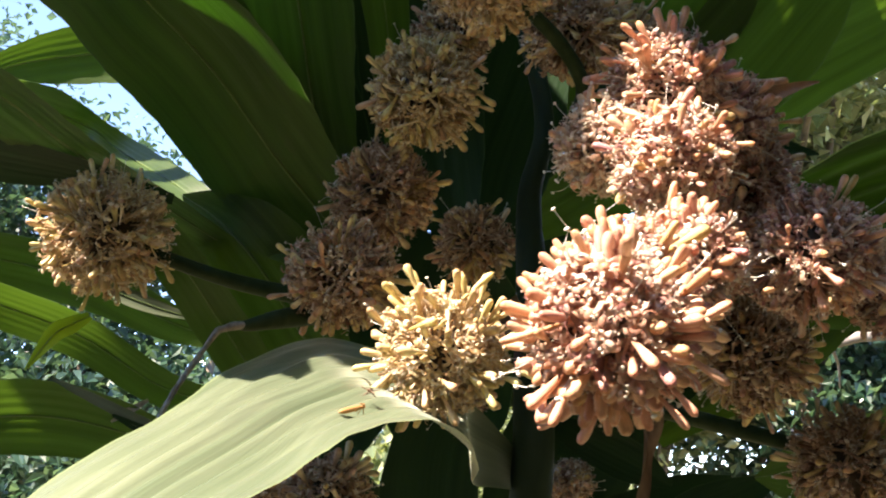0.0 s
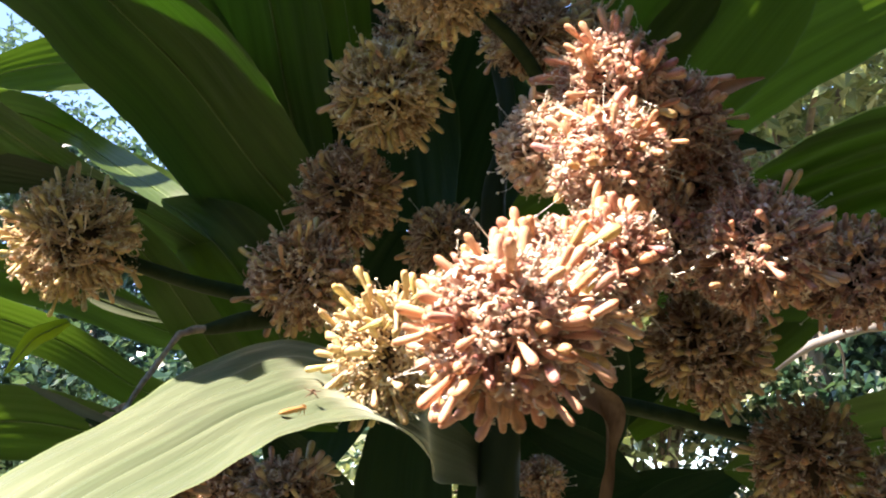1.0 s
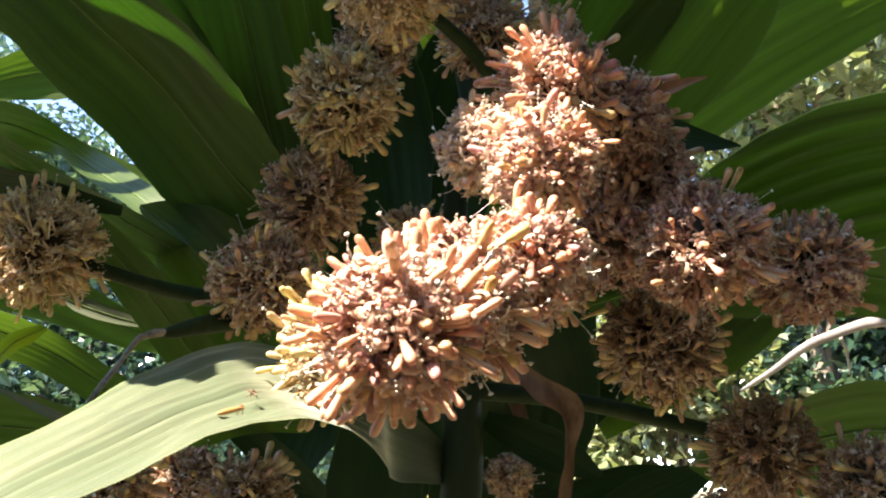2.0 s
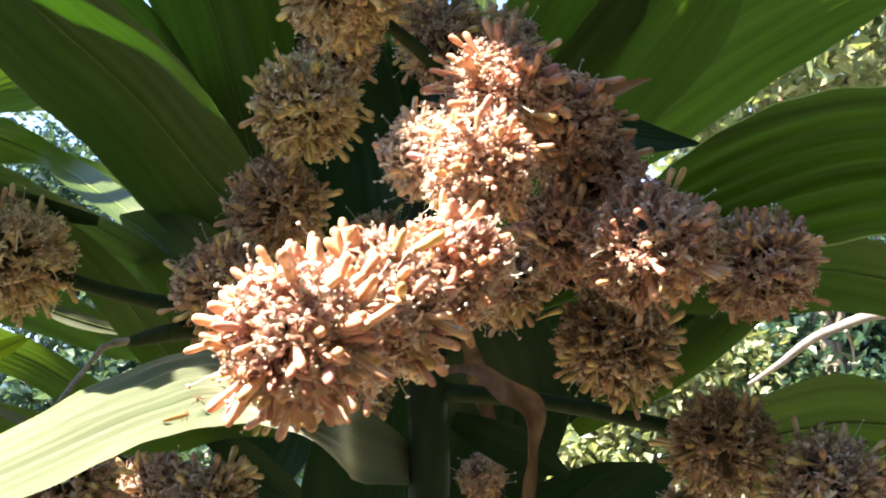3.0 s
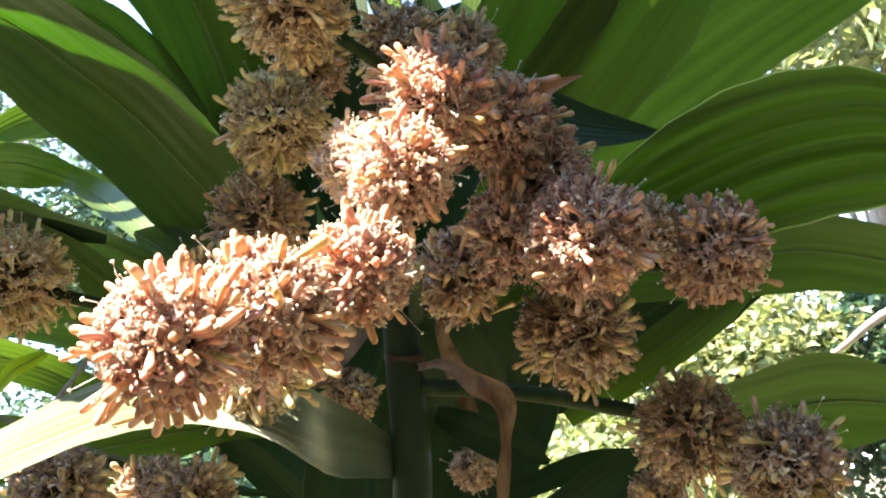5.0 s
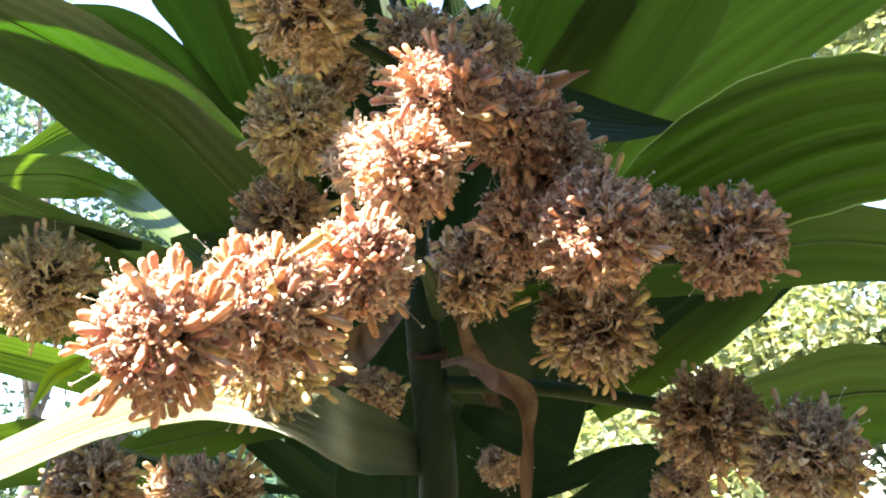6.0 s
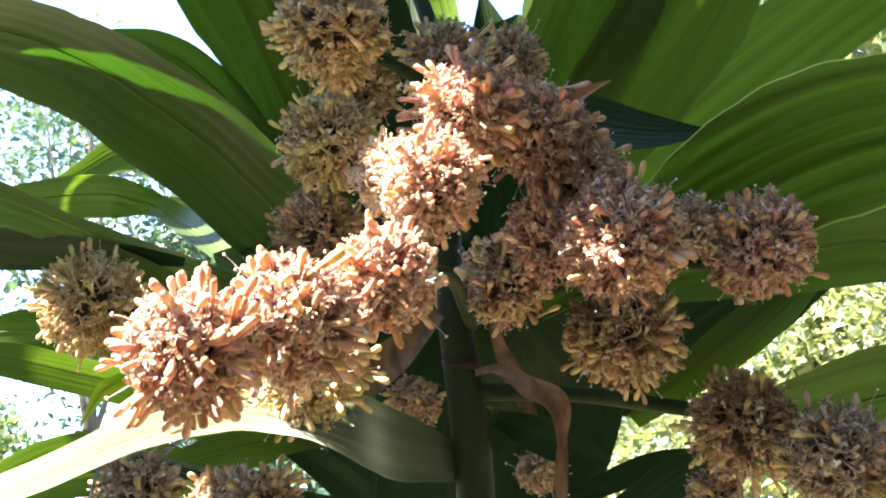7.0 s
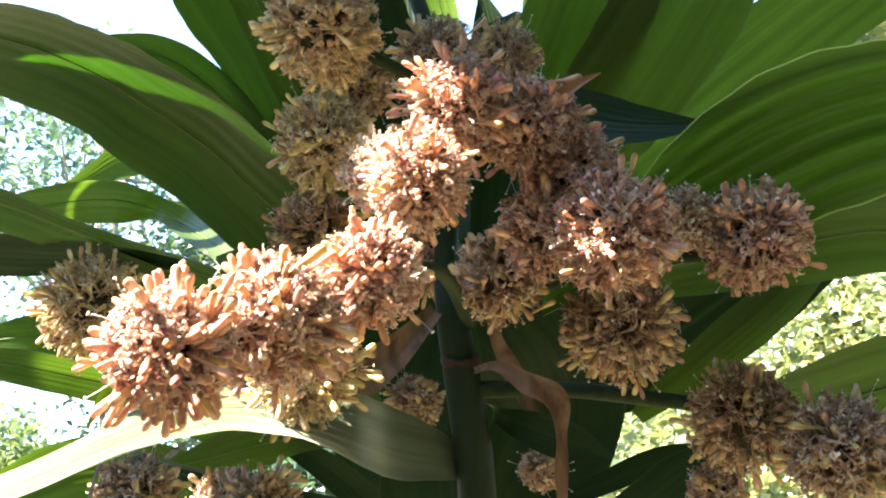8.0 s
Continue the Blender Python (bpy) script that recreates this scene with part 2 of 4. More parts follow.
def tube(points, n=24, sides=10):
    """Verts and faces of a closed round tube through rows of x, y, z, radius."""
    r = spline(points, n)
    verts, faces = [], []
    tang = np.gradient(r[:, :3], axis=0)
    ref = np.array([0.3, 0.2, 0.93])
    for i in range(n):
        t = tang[i] / (np.linalg.norm(tang[i]) + 1e-9)
        u = np.cross(t, ref) if abs(t @ ref) < 0.95 else np.cross(t, [1, 0, 0])
        u /= np.linalg.norm(u)
        v = np.cross(t, u)
        for k in range(sides):
            a = 2 * math.pi * k / sides
            verts.append(tuple(r[i, :3] + max(r[i, 3], 1e-4) * (u * math.cos(a) + v * math.sin(a))))
    for i in range(n - 1):
        for k in range(sides):
            a, b = i * sides + k, i * sides + (k + 1) % sides
            faces.append((a, b, b + sides, a + sides))
    faces.append(tuple(range(sides))[::-1])
    faces.append(tuple(range((n - 1) * sides, n * sides)))
    return verts, faces


def leaf_frame(points, n, front):
    r = spline(points, n)
    tang = np.gradient(r[:, :3], axis=0)
    tang /= np.linalg.norm(tang, axis=1)[:, None]
    front = np.array(front, float)
    if r.shape[1] == 6:
        half = np.maximum(np.linalg.norm(r[:, 3:], axis=1), 0.0004)
        sides = r[:, 3:] / half[:, None]
        norms = np.cross(tang, sides)
        norms /= np.linalg.norm(norms, axis=1)[:, None] + 1e-9
        if (norms @ front).sum() < 0:
            norms = -norms
        return np.column_stack([r[:, :3], half]), sides, norms
    sides, norms = [], []
    for i in range(n):
        t = tang[i]
        nrm = front - t * (front @ t)
        nrm /= np.linalg.norm(nrm) + 1e-9
        side = np.cross(t, nrm)
        a = radians(r[i, 4])
        sides.append(side * math.cos(a) + nrm * math.sin(a))
        norms.append(nrm * math.cos(a) - side * math.sin(a))
    return r, np.array(sides), np.array(norms)


def leaf(points, material, parent, label="", keel=0.16, wave=0.05, seed=0, rib=True, name="leaf", n=40, pleats=0.011, front=(0.0, -1.0, -0.15), smooth_base=0.0):
    """A strap-shaped blade. points from the base to the tip: rows of x, y, z, half width, roll in degrees; or of x, y, z and the half-width vector."""
    m = 45 if pleats > 0.02 else 31
    r, sides, norms = leaf_frame(points, n, front)
    length = np.concatenate([[0], np.cumsum(np.linalg.norm(np.diff(r[:, :3], axis=0), axis=1))])
    rng = random.Random(seed)
    flush = 1.0 if len(points[0]) == 6 else 0.0
    ph, fr = rng.uniform(0, 6), rng.uniform(38, 60)
    verts, uvs, flat, faces = [], [], [], []
    for i in range(n):
        w = max(r[i, 3], 0.0004)
        for k in range(m):
            v = 2 * k / (m - 1) - 1
            pleat = pleats * w * math.cos(v * 24 + ph) * (1 - v * v) * min(1.0, (i / (n - 1)) ** 2 / max(smooth_base, 0.01) ** 2)
            edge = wave * w * abs(v) ** 2.5 * math.sin(length[i] * fr + ph + (1.7 if v > 0 else 0))
            lift = keel * w * (abs(v) ** 1.6 - flush) + pleat + edge
            rag = 1 + 0.012 * math.sin(length[i] * 190 + ph * 3 + v * 2) * (abs(v) > 0.95)
            verts.append(tuple(r[i, :3] + sides[i] * (v * w * rag) + norms[i] * lift))
            uvs.append((length[i] + seed * 0.37, v * w + seed * 0.11))
            flat.append((i / (n - 1), v))
    for i in range(n - 1):
        for k in range(m - 1):
            a = i * m + k
            faces.append((a, a + 1, a + m + 1, a + m))
    ob = link_mesh(name, verts, faces, [material], parent, uvs, across=flat)
    if label:
        tagged(ob, label)
    if rib:
        rows = [(*(r[i, :3] + norms[i] * (0.0002 - flush * keel * r[i, 3])), min(0.0011, 0.02 * r[i, 3] + 0.00025)) for i in range(0, n, 3)]
        rv, rf = tube(rows, 30, 6)
        link_mesh("midrib", rv, rf, [MAT_RIB], ob)
    return ob


def bud_template(rng, length=0.0165, rad=0.0021):
    """A closed club-shaped bud along +z, tip at z = 0: a slim tube with three shallow furrows that swells to a blunt end."""
    sides, prof = 8, [(0.0, 0.36), (0.35, 0.50), (0.60, 0.74), (0.78, 0.97), (0.90, 1.0), (0.97, 0.76), (1.0, 0.34)]
    bend, swell = rng.uniform(-0.14, 0.14), rng.uniform(0.9, 1.1)
    furrow = rng.uniform(0.06, 0.16)
    verts, faces = [], []
    for z, s in prof:
        for k in range(sides):
            a = 2 * math.pi * k / sides
            q = rad * (s if z < 0.7 else s * swell) * (1 + furrow * (1 - 0.6 * z) * math.cos(4 * a + 0.4) + rng.uniform(-0.05, 0.05))
            verts.append((q * math.cos(a) + bend * length * (1 - z) ** 2, q * math.sin(a), (z - 1) * length))
    for i in range(len(prof) - 1):
        for k in range(sides):
            a, b = i * sides + k, i * sides + (k + 1) % sides
            faces.append((a, b, b + sides, a + sides))
    faces.append(tuple(range((len(prof) - 1) * sides, len(prof) * sides)))
    return np.array(verts), faces, len(faces)


def open_template(rng, length=0.011, rad=0.00085):
    """An open floret past its best: a slim tube, lobes rolled back into coils, and a few pale anthers."""
    sides = 5
    verts, faces = [], []
    for z, s in ((0.0, 0.6), (0.55, 0.8), (1.0, 1.25)):
        for k in range(sides):
            a = 2 * math.pi * k / sides
            verts.append((rad * s * math.cos(a), rad * s * math.sin(a), (z - 1) * length))
    for i in range(2):
        for k in range(sides):
            a, b = i * sides + k, i * sides + (k + 1) % sides
            faces.append((a, b, b + sides, a + sides))
    up = np.array([0, 0, 1.0])
    wilt = rng.uniform(0.75, 1.15)
    for j in range(5):
        a = 2 * math.pi * (j + rng.uniform(-0.35, 0.35)) / 5
        ln, w = rng.uniform(0.0032, 0.0058), rng.uniform(0.00034, 0.00075)
        twist = rng.uniform(-0.9, 0.9)
        out, side = np.array([math.cos(a), math.sin(a), 0]), np.array([-math.sin(a), math.cos(a), 0])
        p, first, th = out * rad * 1.0, len(verts), rng.uniform(0.0, 0.7)
        for s in range(5):
            ww = w * (0.8, 1.15, 1.25, 1.05, 0.5)[s] * rng.uniform(0.8, 1.2)
            d = side * math.cos(twist * s / 4) + up * math.sin(twist * s / 4)
            cup = (out * -math.cos(th) + up * math.sin(th)) * ww * rng.uniform(0.15, 0.6)
            verts += [tuple(p - d * ww), tuple(p + cup), tuple(p + d * ww)]
            p = p + (out * math.sin(th) + up * math.cos(th)) * (ln / 4) + side * rng.gauss(0, 0.0004)
            th += wilt * rng.uniform(0.25, 1.45)
        for s in range(4):
            q = first + s * 3
            faces += [(q, q + 1, q + 4, q + 3), (q + 1, q + 2, q + 5, q + 4)]
    petals = len(faces)
    # threads with a pale anther at the end of each
    for _ in range(rng.choice((2, 2, 3, 4))):
        a, h, r = rng.uniform(0, 6.28), rng.uniform(0.0014, 0.0042), rng.uniform(0.00022, 0.00040)
        foot = np.array((math.cos(a), math.sin(a), 0)) * rad * 0.7
        c = np.array((math.cos(a), math.sin(a), 0)) * rng.uniform(0.0004, 0.0030) + up * h
        first = len(verts)
        across = np.cross(c - foot, up + 0.01)
        across = across / np.linalg.norm(across) * 0.00011
        verts += [tuple(foot - across), tuple(foot + across), tuple(c + across), tuple(c - across)]
        faces.append((first, first + 1, first + 2, first + 3))
        first += 4
        verts += [tuple(c + np.array(q) * r) for q in ((1.5, 0, 0), (0, 1, 0), (-1.5, 0, 0), (0, -1, 0), (0, 0, 1), (0, 0, -1))]
        for k in range(4):
            n = (k + 1) % 4
            faces += [(first + k, first + n, first + 4), (first + n, first + k, first + 5)]
    return np.array(verts), faces, petals


def style_template(rng, length=0.008):
    """A thin curved style with a white knob at its end."""
    b = rng.uniform(-0.004, 0.004)
    v, f = tube([(0, 0, -0.004, 0.00016), (b * 0.3, 0, length * 0.5, 0.00014), (b, b * 0.4, length, 0.00016)], 5, 4)
    k, kf = tube([(b, b * 0.4, length - 0.0002, 0.0002), (b, b * 0.4, length + 0.0005, 0.00085), (b, b * 0.4, length + 0.0009, 0.0002)], 5, 6)
    off = len(v)
    return np.array(v + k), f + [tuple(i + off for i in q) for q in kf], len(f) + len(kf)


TPL = random.Random(11)
BUDS = [bud_template(TPL, TPL.uniform(0.0135, 0.019), TPL.uniform(0.0016, 0.00205)) for _ in range(12)]
OPENS = [open_template(TPL) for _ in range(28)]
STYLES = [style_template(TPL, TPL.uniform(0.005, 0.0125)) for _ in range(7)]


def aim(d, rng):
    """A turn that lays +z along d, spun at random."""
    q = Vector(d).to_track_quat('Z', 'Y')
    return np.array((q.to_matrix() @ Matrix.Rotation(rng.uniform(0, 6.28), 3, 'Z')))


BUD_MESHES = {}


def bud_mesh(k, material):
    if (k, material.name) not in BUD_MESHES:
        v, f, _ = BUDS[k]
        me = bpy.data.meshes.new("bud")
        me.from_pydata([tuple(p) for p in v], [], f)
        me.materials.append(material)
        me.polygons.foreach_set("use_smooth", [True] * len(me.polygons))
        BUD_MESHES[k, material.name] = me
    return BUD_MESHES[k, material.name]


def flower_head(x, y, z, radius, parent, seed, label, tint="tan", buds=70, opens=210, styles=14, single=True, stretch=(1, 1, 1), size=1.0, axis=None, out=(0.84, 1.30), fill=0.95, bud_size=1.0, thick=0.9):
    """A ball of club-shaped buds and withered florets on a short core."""
    rng = random.Random(seed)
    verts, faces, slots = [], [], []
    c = np.array((x, y, z))

    def put(tpl, m, at, s, slot):
        off = len(verts)
        v, f, body = tpl
        verts.extend(map(tuple, (v * s) @ m.T + at))
        faces.extend(tuple(i + off for i in q) for q in f)
        slots.extend([slot] * body + [4] * (len(f) - body))

    # core
    bm = bmesh.new()
    bmesh.ops.create_icosphere(bm, subdivisions=2, radius=radius * 0.5)
    for v in bm.verts:
        v.co *= 1 + 0.25 * noise.noise(v.co * 90 + Vector((seed, 0, 0)))
    core = (np.array([tuple(v.co) for v in bm.verts]) * np.array(stretch), [tuple(v.index for v in f.verts) for f in bm.faces], len(bm.faces))
    bm.free()
    put(core, np.eye(3), c, 1.0, 0)
    opens = int(opens * 1.45)
    total = buds + opens
    order = list(range(total))
    rng.shuffle(order)
    kinds = {k: (i < buds) for i, k in enumerate(order)}
    bits = []
    lump = [Vector((rng.gauss(0, 1), rng.gauss(0, 1), rng.gauss(0, 1))).normalized() for _ in range(7)]
    groups = [Vector((rng.gauss(0, 1), rng.gauss(0, 1), rng.gauss(0, 1))).normalized() for _ in range(max(6, int(buds / 3.2)))]
    for k in range(total):
        h = 1 - 2 * (k + 0.5) / total
        a = k * 2.399963 + rng.uniform(-0.25, 0.25)
        q = math.sqrt(1 - h * h)
        d = Vector((q * math.cos(a), q * math.sin(a), h)) + Vector((rng.gauss(0, 0.10), rng.gauss(0, 0.10), rng.gauss(0, 0.10)))
        if kinds[k] and rng.random() < 0.45:
            d = rng.choice(groups) + Vector((rng.gauss(0, 0.13), rng.gauss(0, 0.13), rng.gauss(0, 0.13)))
        d.normalize()
        if axis and kinds[k] and d.dot(Vector(axis).normalized()) > rng.uniform(0.72, 1.0):
            continue
        swell = 1 + 0.07 * max(d.dot(l) for l in lump) - 0.05
        reach = radius * swell * np.array(stretch)
        lean = (d + Vector((rng.gauss(0, 0.2), rng.gauss(0, 0.2), rng.gauss(0, 0.2)))).normalized()
        if kinds[k]:
            at = c + np.array(d) * reach * rng.choice((rng.uniform(out[0], 0.5 * sum(out)), rng.uniform(*out)))
            m, s, i = aim(lean, rng), size * bud_size * rng.uniform(0.75, 1.15), rng.randrange(len(BUDS))
            if single:
                bits.append((i, m, at, s))
            else:
                put(BUDS[i], m, at, np.array((thick, thick, 1.12)) * s, 1)
        else:
            at = c + np.array(d) * reach * rng.uniform(0.62, fill)
            lean = (lean + Vector((rng.gauss(0, 0.3), rng.gauss(0, 0.3), rng.gauss(0, 0.3)))).normalized()
            put(rng.choice(OPENS), aim(lean, rng), at, size * rng.uniform(0.7, 1.3), 2)
    for _ in range(styles):
        d = Vector((rng.gauss(0, 1), rng.gauss(0, 1), rng.gauss(0, 1))).normalized()
        put(rng.choice(STYLES), aim(d, rng), c + np.array(d) * radius * np.array(stretch) * rng.uniform(0.82, 0.97), size, 3)
    mats = [MAT_CORE, *PALETTES[tint], MAT_STYLE, MAT_ANTHER]
    ob = link_mesh("flower_head", verts, faces, mats, parent, slots=slots)
    tagged(ob, label)
    for i, m, at, s in bits:
        b = new("bud", bud_mesh(i, mats[1]))
        b.parent = ob
        b.matrix_basis = Matrix.LocRotScale(Vector(at), Matrix(m.tolist()).to_quaternion(), (s * thick, s * thick, s * 1.12))
    return ob


def stalk(points, material, parent, name="stalk", label="", n=24, sides=10):
    v, f = tube(points, n, sides)
    ob = link_mesh(name, v, f, [material], parent)
    if label:
        tagged(ob, label)
    return ob


def tree(x, y, height, crown_r, crown_h, crown_z, leaves, leaf_size, crown_mat, bark, seed, label, trunk_r=0.12, clump=0.30, ground=0.0):
    """A trunk with limbs, and a crown of many small leaves in clumps on twigs."""
    rng = random.Random(seed)
    root = new("tree", None)
    root.location = (x, y, ground)
    tagged(root, label, "tree", group="trees of the garden")
    top = height * 0.8
    bend = (rng.uniform(-0.3, 0.3), rng.uniform(-0.3, 0.3))
    v, f = tube([(0, 0, -0.1, trunk_r * 1.35), (bend[0] * 0.3, bend[1] * 0.3, top * 0.3, trunk_r),
                 (bend[0], bend[1], top * 0.7, trunk_r * 0.7), (bend[0] * 1.4, bend[1] * 1.4, top, trunk_r * 0.25)], 20, 10)
    link_mesh("trunk", v, f, [bark], root)
    nl = 11
    for i in range(nl):
        a = i * 2.4 + rng.uniform(-0.4, 0.4)
        z0 = top * rng.uniform(0.3, 0.9)
        e = Vector((math.cos(a) * crown_r * rng.uniform(0.5, 0.95), math.sin(a) * crown_r * rng.uniform(0.5, 0.95),
                    crown_z + crown_h * rng.uniform(-0.8, 0.8)))
        mid = Vector((e.x * 0.45, e.y * 0.45, z0 * 0.5 + e.z * 0.5 + 0.1 * height * rng.uniform(-0.5, 1)))
        tv, tf = tube([(bend[0] * 0.5, bend[1] * 0.5, z0, trunk_r * 0.45), (*mid, trunk_r * 0.28), (*e, trunk_r * 0.08)], 12, 6)
        link_mesh("limb", tv, tf, [bark], root)
    verts, faces = [], []
    # clumps fill the crown unevenly
    clumps = []
    for _ in range(max(30, leaves // 60)):
        d = Vector((rng.gauss(0, 1), rng.gauss(0, 1), rng.gauss(0, 1))).normalized() * rng.uniform(0.25, 1.0) ** 0.5
        clumps.append(Vector((d.x * crown_r, d.y * crown_r, crown_z + d.z * crown_h)))
    nr = np.random.RandomState(seed)
    cc = np.array([tuple(c) for c in clumps])[nr.randint(0, len(clumps), leaves)]
    p = cc + nr.normal(size=(leaves, 3)) * np.array((clump, clump, clump * 0.7))
    size = leaf_size * nr.uniform(0.6, 1.3, leaves)
    w = size * nr.uniform(0.25, 0.4, leaves)
    f = size * 0.12
    zero = np.zeros(leaves)
    shape = np.stack([np.stack(c, 1) for c in ((zero, zero, zero), (-w, size * 0.45, f), (zero, size * 0.5, -f * 0.4),
                                               (w, size * 0.45, f), (zero, size, -f))], 1)
    a, b, c = nr.normal(-0.4, 0.6, leaves), nr.normal(0, 0.6, leaves), nr.uniform(0, 6.28, leaves)

    def spin(q, ang, i, k):
        r = q.copy()
        co, si = np.cos(ang)[:, None], np.sin(ang)[:, None]
        r[..., i], r[..., k] = q[..., i] * co - q[..., k] * si, q[..., i] * si + q[..., k] * co
        return r

    shape = spin(spin(spin(shape, a, 1, 2), b, 2, 0), c, 0, 1) + p[:, None, :]
    verts = shape.reshape(-1, 3).tolist()
    o = (np.arange(leaves) * 5)[:, None, None]
    faces = (np.array([[(0, 2, 1), (0, 3, 2), (1, 2, 4), (2, 3, 4)]]) + o).reshape(-1, 3).tolist()
    link_mesh("crown", verts, faces, [crown_mat], root, smooth=False)
    return root


# ---- ground and far trees ----
def ground_sheet():
    rng = random.Random(5)
    n, half = 60, 400.0
    verts, faces = [], []
    for i in range(n + 1):
        for j in range(n + 1):
            u, v = 2 * i / n - 1, 2 * j / n - 1
            x, y = half * u * abs(u) ** 1.5, half * v * abs(v) ** 1.5
            verts.append((x, y, 0.06 * noise.noise(Vector((x * 0.3, y * 0.3, 0)))))
    for i in range(n):
        for j in range(n):
            a = i * (n + 1) + j
            faces.append((a, a + n + 1, a + n + 2, a + 1))
    return tagged(link_mesh("ground", verts, faces, [MAT_GROUND]), "short dry grass with leaf litter on brown soil", "ground", kind="structure")


ground_sheet()
tree(3.3, 8.6, 7.2, 1.9, 1.2, 5.7, 9000, 0.16, MAT_CROWN_SUNLIT, MAT_BARK, 21, "sunlit yellow-green crown of a tree behind the flowering plant", 0.10)
tree(1.8, 9.2, 3.6, 0.8, 0.65, 2.75, 6500, 0.12, MAT_CROWN_SUNLIT, MAT_BARK, 20, "pale green bushy tree in full sun", 0.06, 0.25)
tree(0.5, 9.4, 2.8, 1.2, 0.8, 1.8, 7500, 0.14, MAT_CROWN_SUNLIT, MAT_BARK, 22, "bright yellow-green bush in full sun", 0.07, 0.3)
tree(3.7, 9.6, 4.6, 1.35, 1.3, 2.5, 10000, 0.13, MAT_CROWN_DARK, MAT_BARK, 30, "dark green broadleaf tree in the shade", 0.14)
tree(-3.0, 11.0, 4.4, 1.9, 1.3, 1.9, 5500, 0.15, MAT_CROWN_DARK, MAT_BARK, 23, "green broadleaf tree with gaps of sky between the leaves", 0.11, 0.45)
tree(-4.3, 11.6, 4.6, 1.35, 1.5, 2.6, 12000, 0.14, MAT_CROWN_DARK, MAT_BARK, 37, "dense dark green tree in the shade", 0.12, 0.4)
tree(-7.2, 11.5, 10.0, 2.6, 2.5, 6.0, 7000, 0.13, MAT_CROWN_DARK, MAT_BARK, 24, "tall thin-crowned tree against the bright sky", 0.10, 0.28)
tree(-5.0, 12.4, 6.6, 1.6, 1.2, 5.1, 9000, 0.13, MAT_CROWN_DARK, MAT_BARK, 38, "slender green tree with sky showing between the leaves", 0.09, 0.32)
tree(8.5, 15.0, 9.0, 3.2, 3.2, 3.6, 12000, 0.18, MAT_CROWN_DARK, MAT_BARK, 25, "dark green broadleaf tree in the shade", 0.2)
tree(-1.0, 20.0, 7.0, 4.0, 2.3, 2.6, 12000, 0.2, MAT_CROWN_DARK, MAT_BARK, 26, "dark green tree far behind the plant", 0.2)
tree(-9.5, 20.0, 6.0, 4.0, 2.3, 2.2, 12000, 0.2, MAT_CROWN_DARK, MAT_BARK, 27, "dark green tree far behind the plant", 0.2)
tree(-16.0, 18.0, 8.0, 4.0, 2.6, 3.0, 11000, 0.2, MAT_CROWN, MAT_BARK, 28, "green broadleaf tree far behind the plant", 0.2)
tree(15.0, 24.0, 10.0, 4.5, 3.5, 4.5, 8000, 0.28, MAT_CROWN, MAT_BARK, 29, "green broadleaf tree far behind the plant", 0.2)
# unseen trees added round and behind the viewer, closing off sky light
tree(2.4, -2.2, 6.5, 2.0, 2.4, 3.4, 10000, 0.24, MAT_CROWN_DARK, MAT_BARK, 31, "unseen leafy tree added to block sky light", 0.14, 0.45)
tree(4.2, 1.2, 7.5, 2.2, 2.9, 3.8, 11000, 0.26, MAT_CROWN_DARK, MAT_BARK, 32, "unseen leafy tree added to block sky light", 0.15, 0.45)
tree(0.2, -4.6, 6.0, 2.6, 2.0, 3.0, 11000, 0.26, MAT_CROWN_DARK, MAT_BARK, 33, "unseen dark leafy tree added to block sky light", 0.15, 0.45)
tree(-5.0, 1.0, 5.5, 1.9, 1.9, 2.8, 10000, 0.24, MAT_CROWN_DARK, MAT_BARK, 34, "unseen leafy tree added to block sky light", 0.12, 0.45)
tree(-3.6, -3.4, 4.2, 2.2, 1.4, 2.2, 9000, 0.24, MAT_CROWN_DARK, MAT_BARK, 35, "unseen dark leafy tree added to block sky light", 0.12, 0.45)
tree(1.6, 2.6, 7.6, 1.5, 1.1, 6.0, 7000, 0.2, MAT_CROWN_DARK, MAT_BARK, 36, "unseen tall tree with a high leafy crown, added to block sky light", 0.10, 0.4)


# ---- the flowering plant ----
plant = tagged(new("corn_plant", None), "flowering corn plant with broad leaves and ball-shaped tan flower clusters", "plant")
stalk([(0.060, 0.66, -0.05, 0.020), (0.058, 0.65, 0.5, 0.018), (0.055, 0.64, 0.9, 0.0165), (0.052, 0.63, 1.15, 0.0152), (0.050, 0.62, 1.35, 0.014), (0.047, 0.612, 1.48, 0.0133), (0.045, 0.605, 1.57, 0.0127), (0.0446, 0.5957, 1.6503, 0.0123), (0.0513, 0.5796, 1.7121, 0.0122), (0.0520, 0.5672, 1.7715, 0.0115), (0.0517, 0.5602, 1.8181, 0.0095), (0.0525, 0.5759, 1.8757, 0.0075), (0.0624, 0.5881, 1.9525, 0.006), (0.015, 0.63, 2.15, 0.0065), (-0.07, 0.575, 2.34, 0.006)], MAT_STEM, plant, "stem", "dark green upright flower stem", 90, 14)
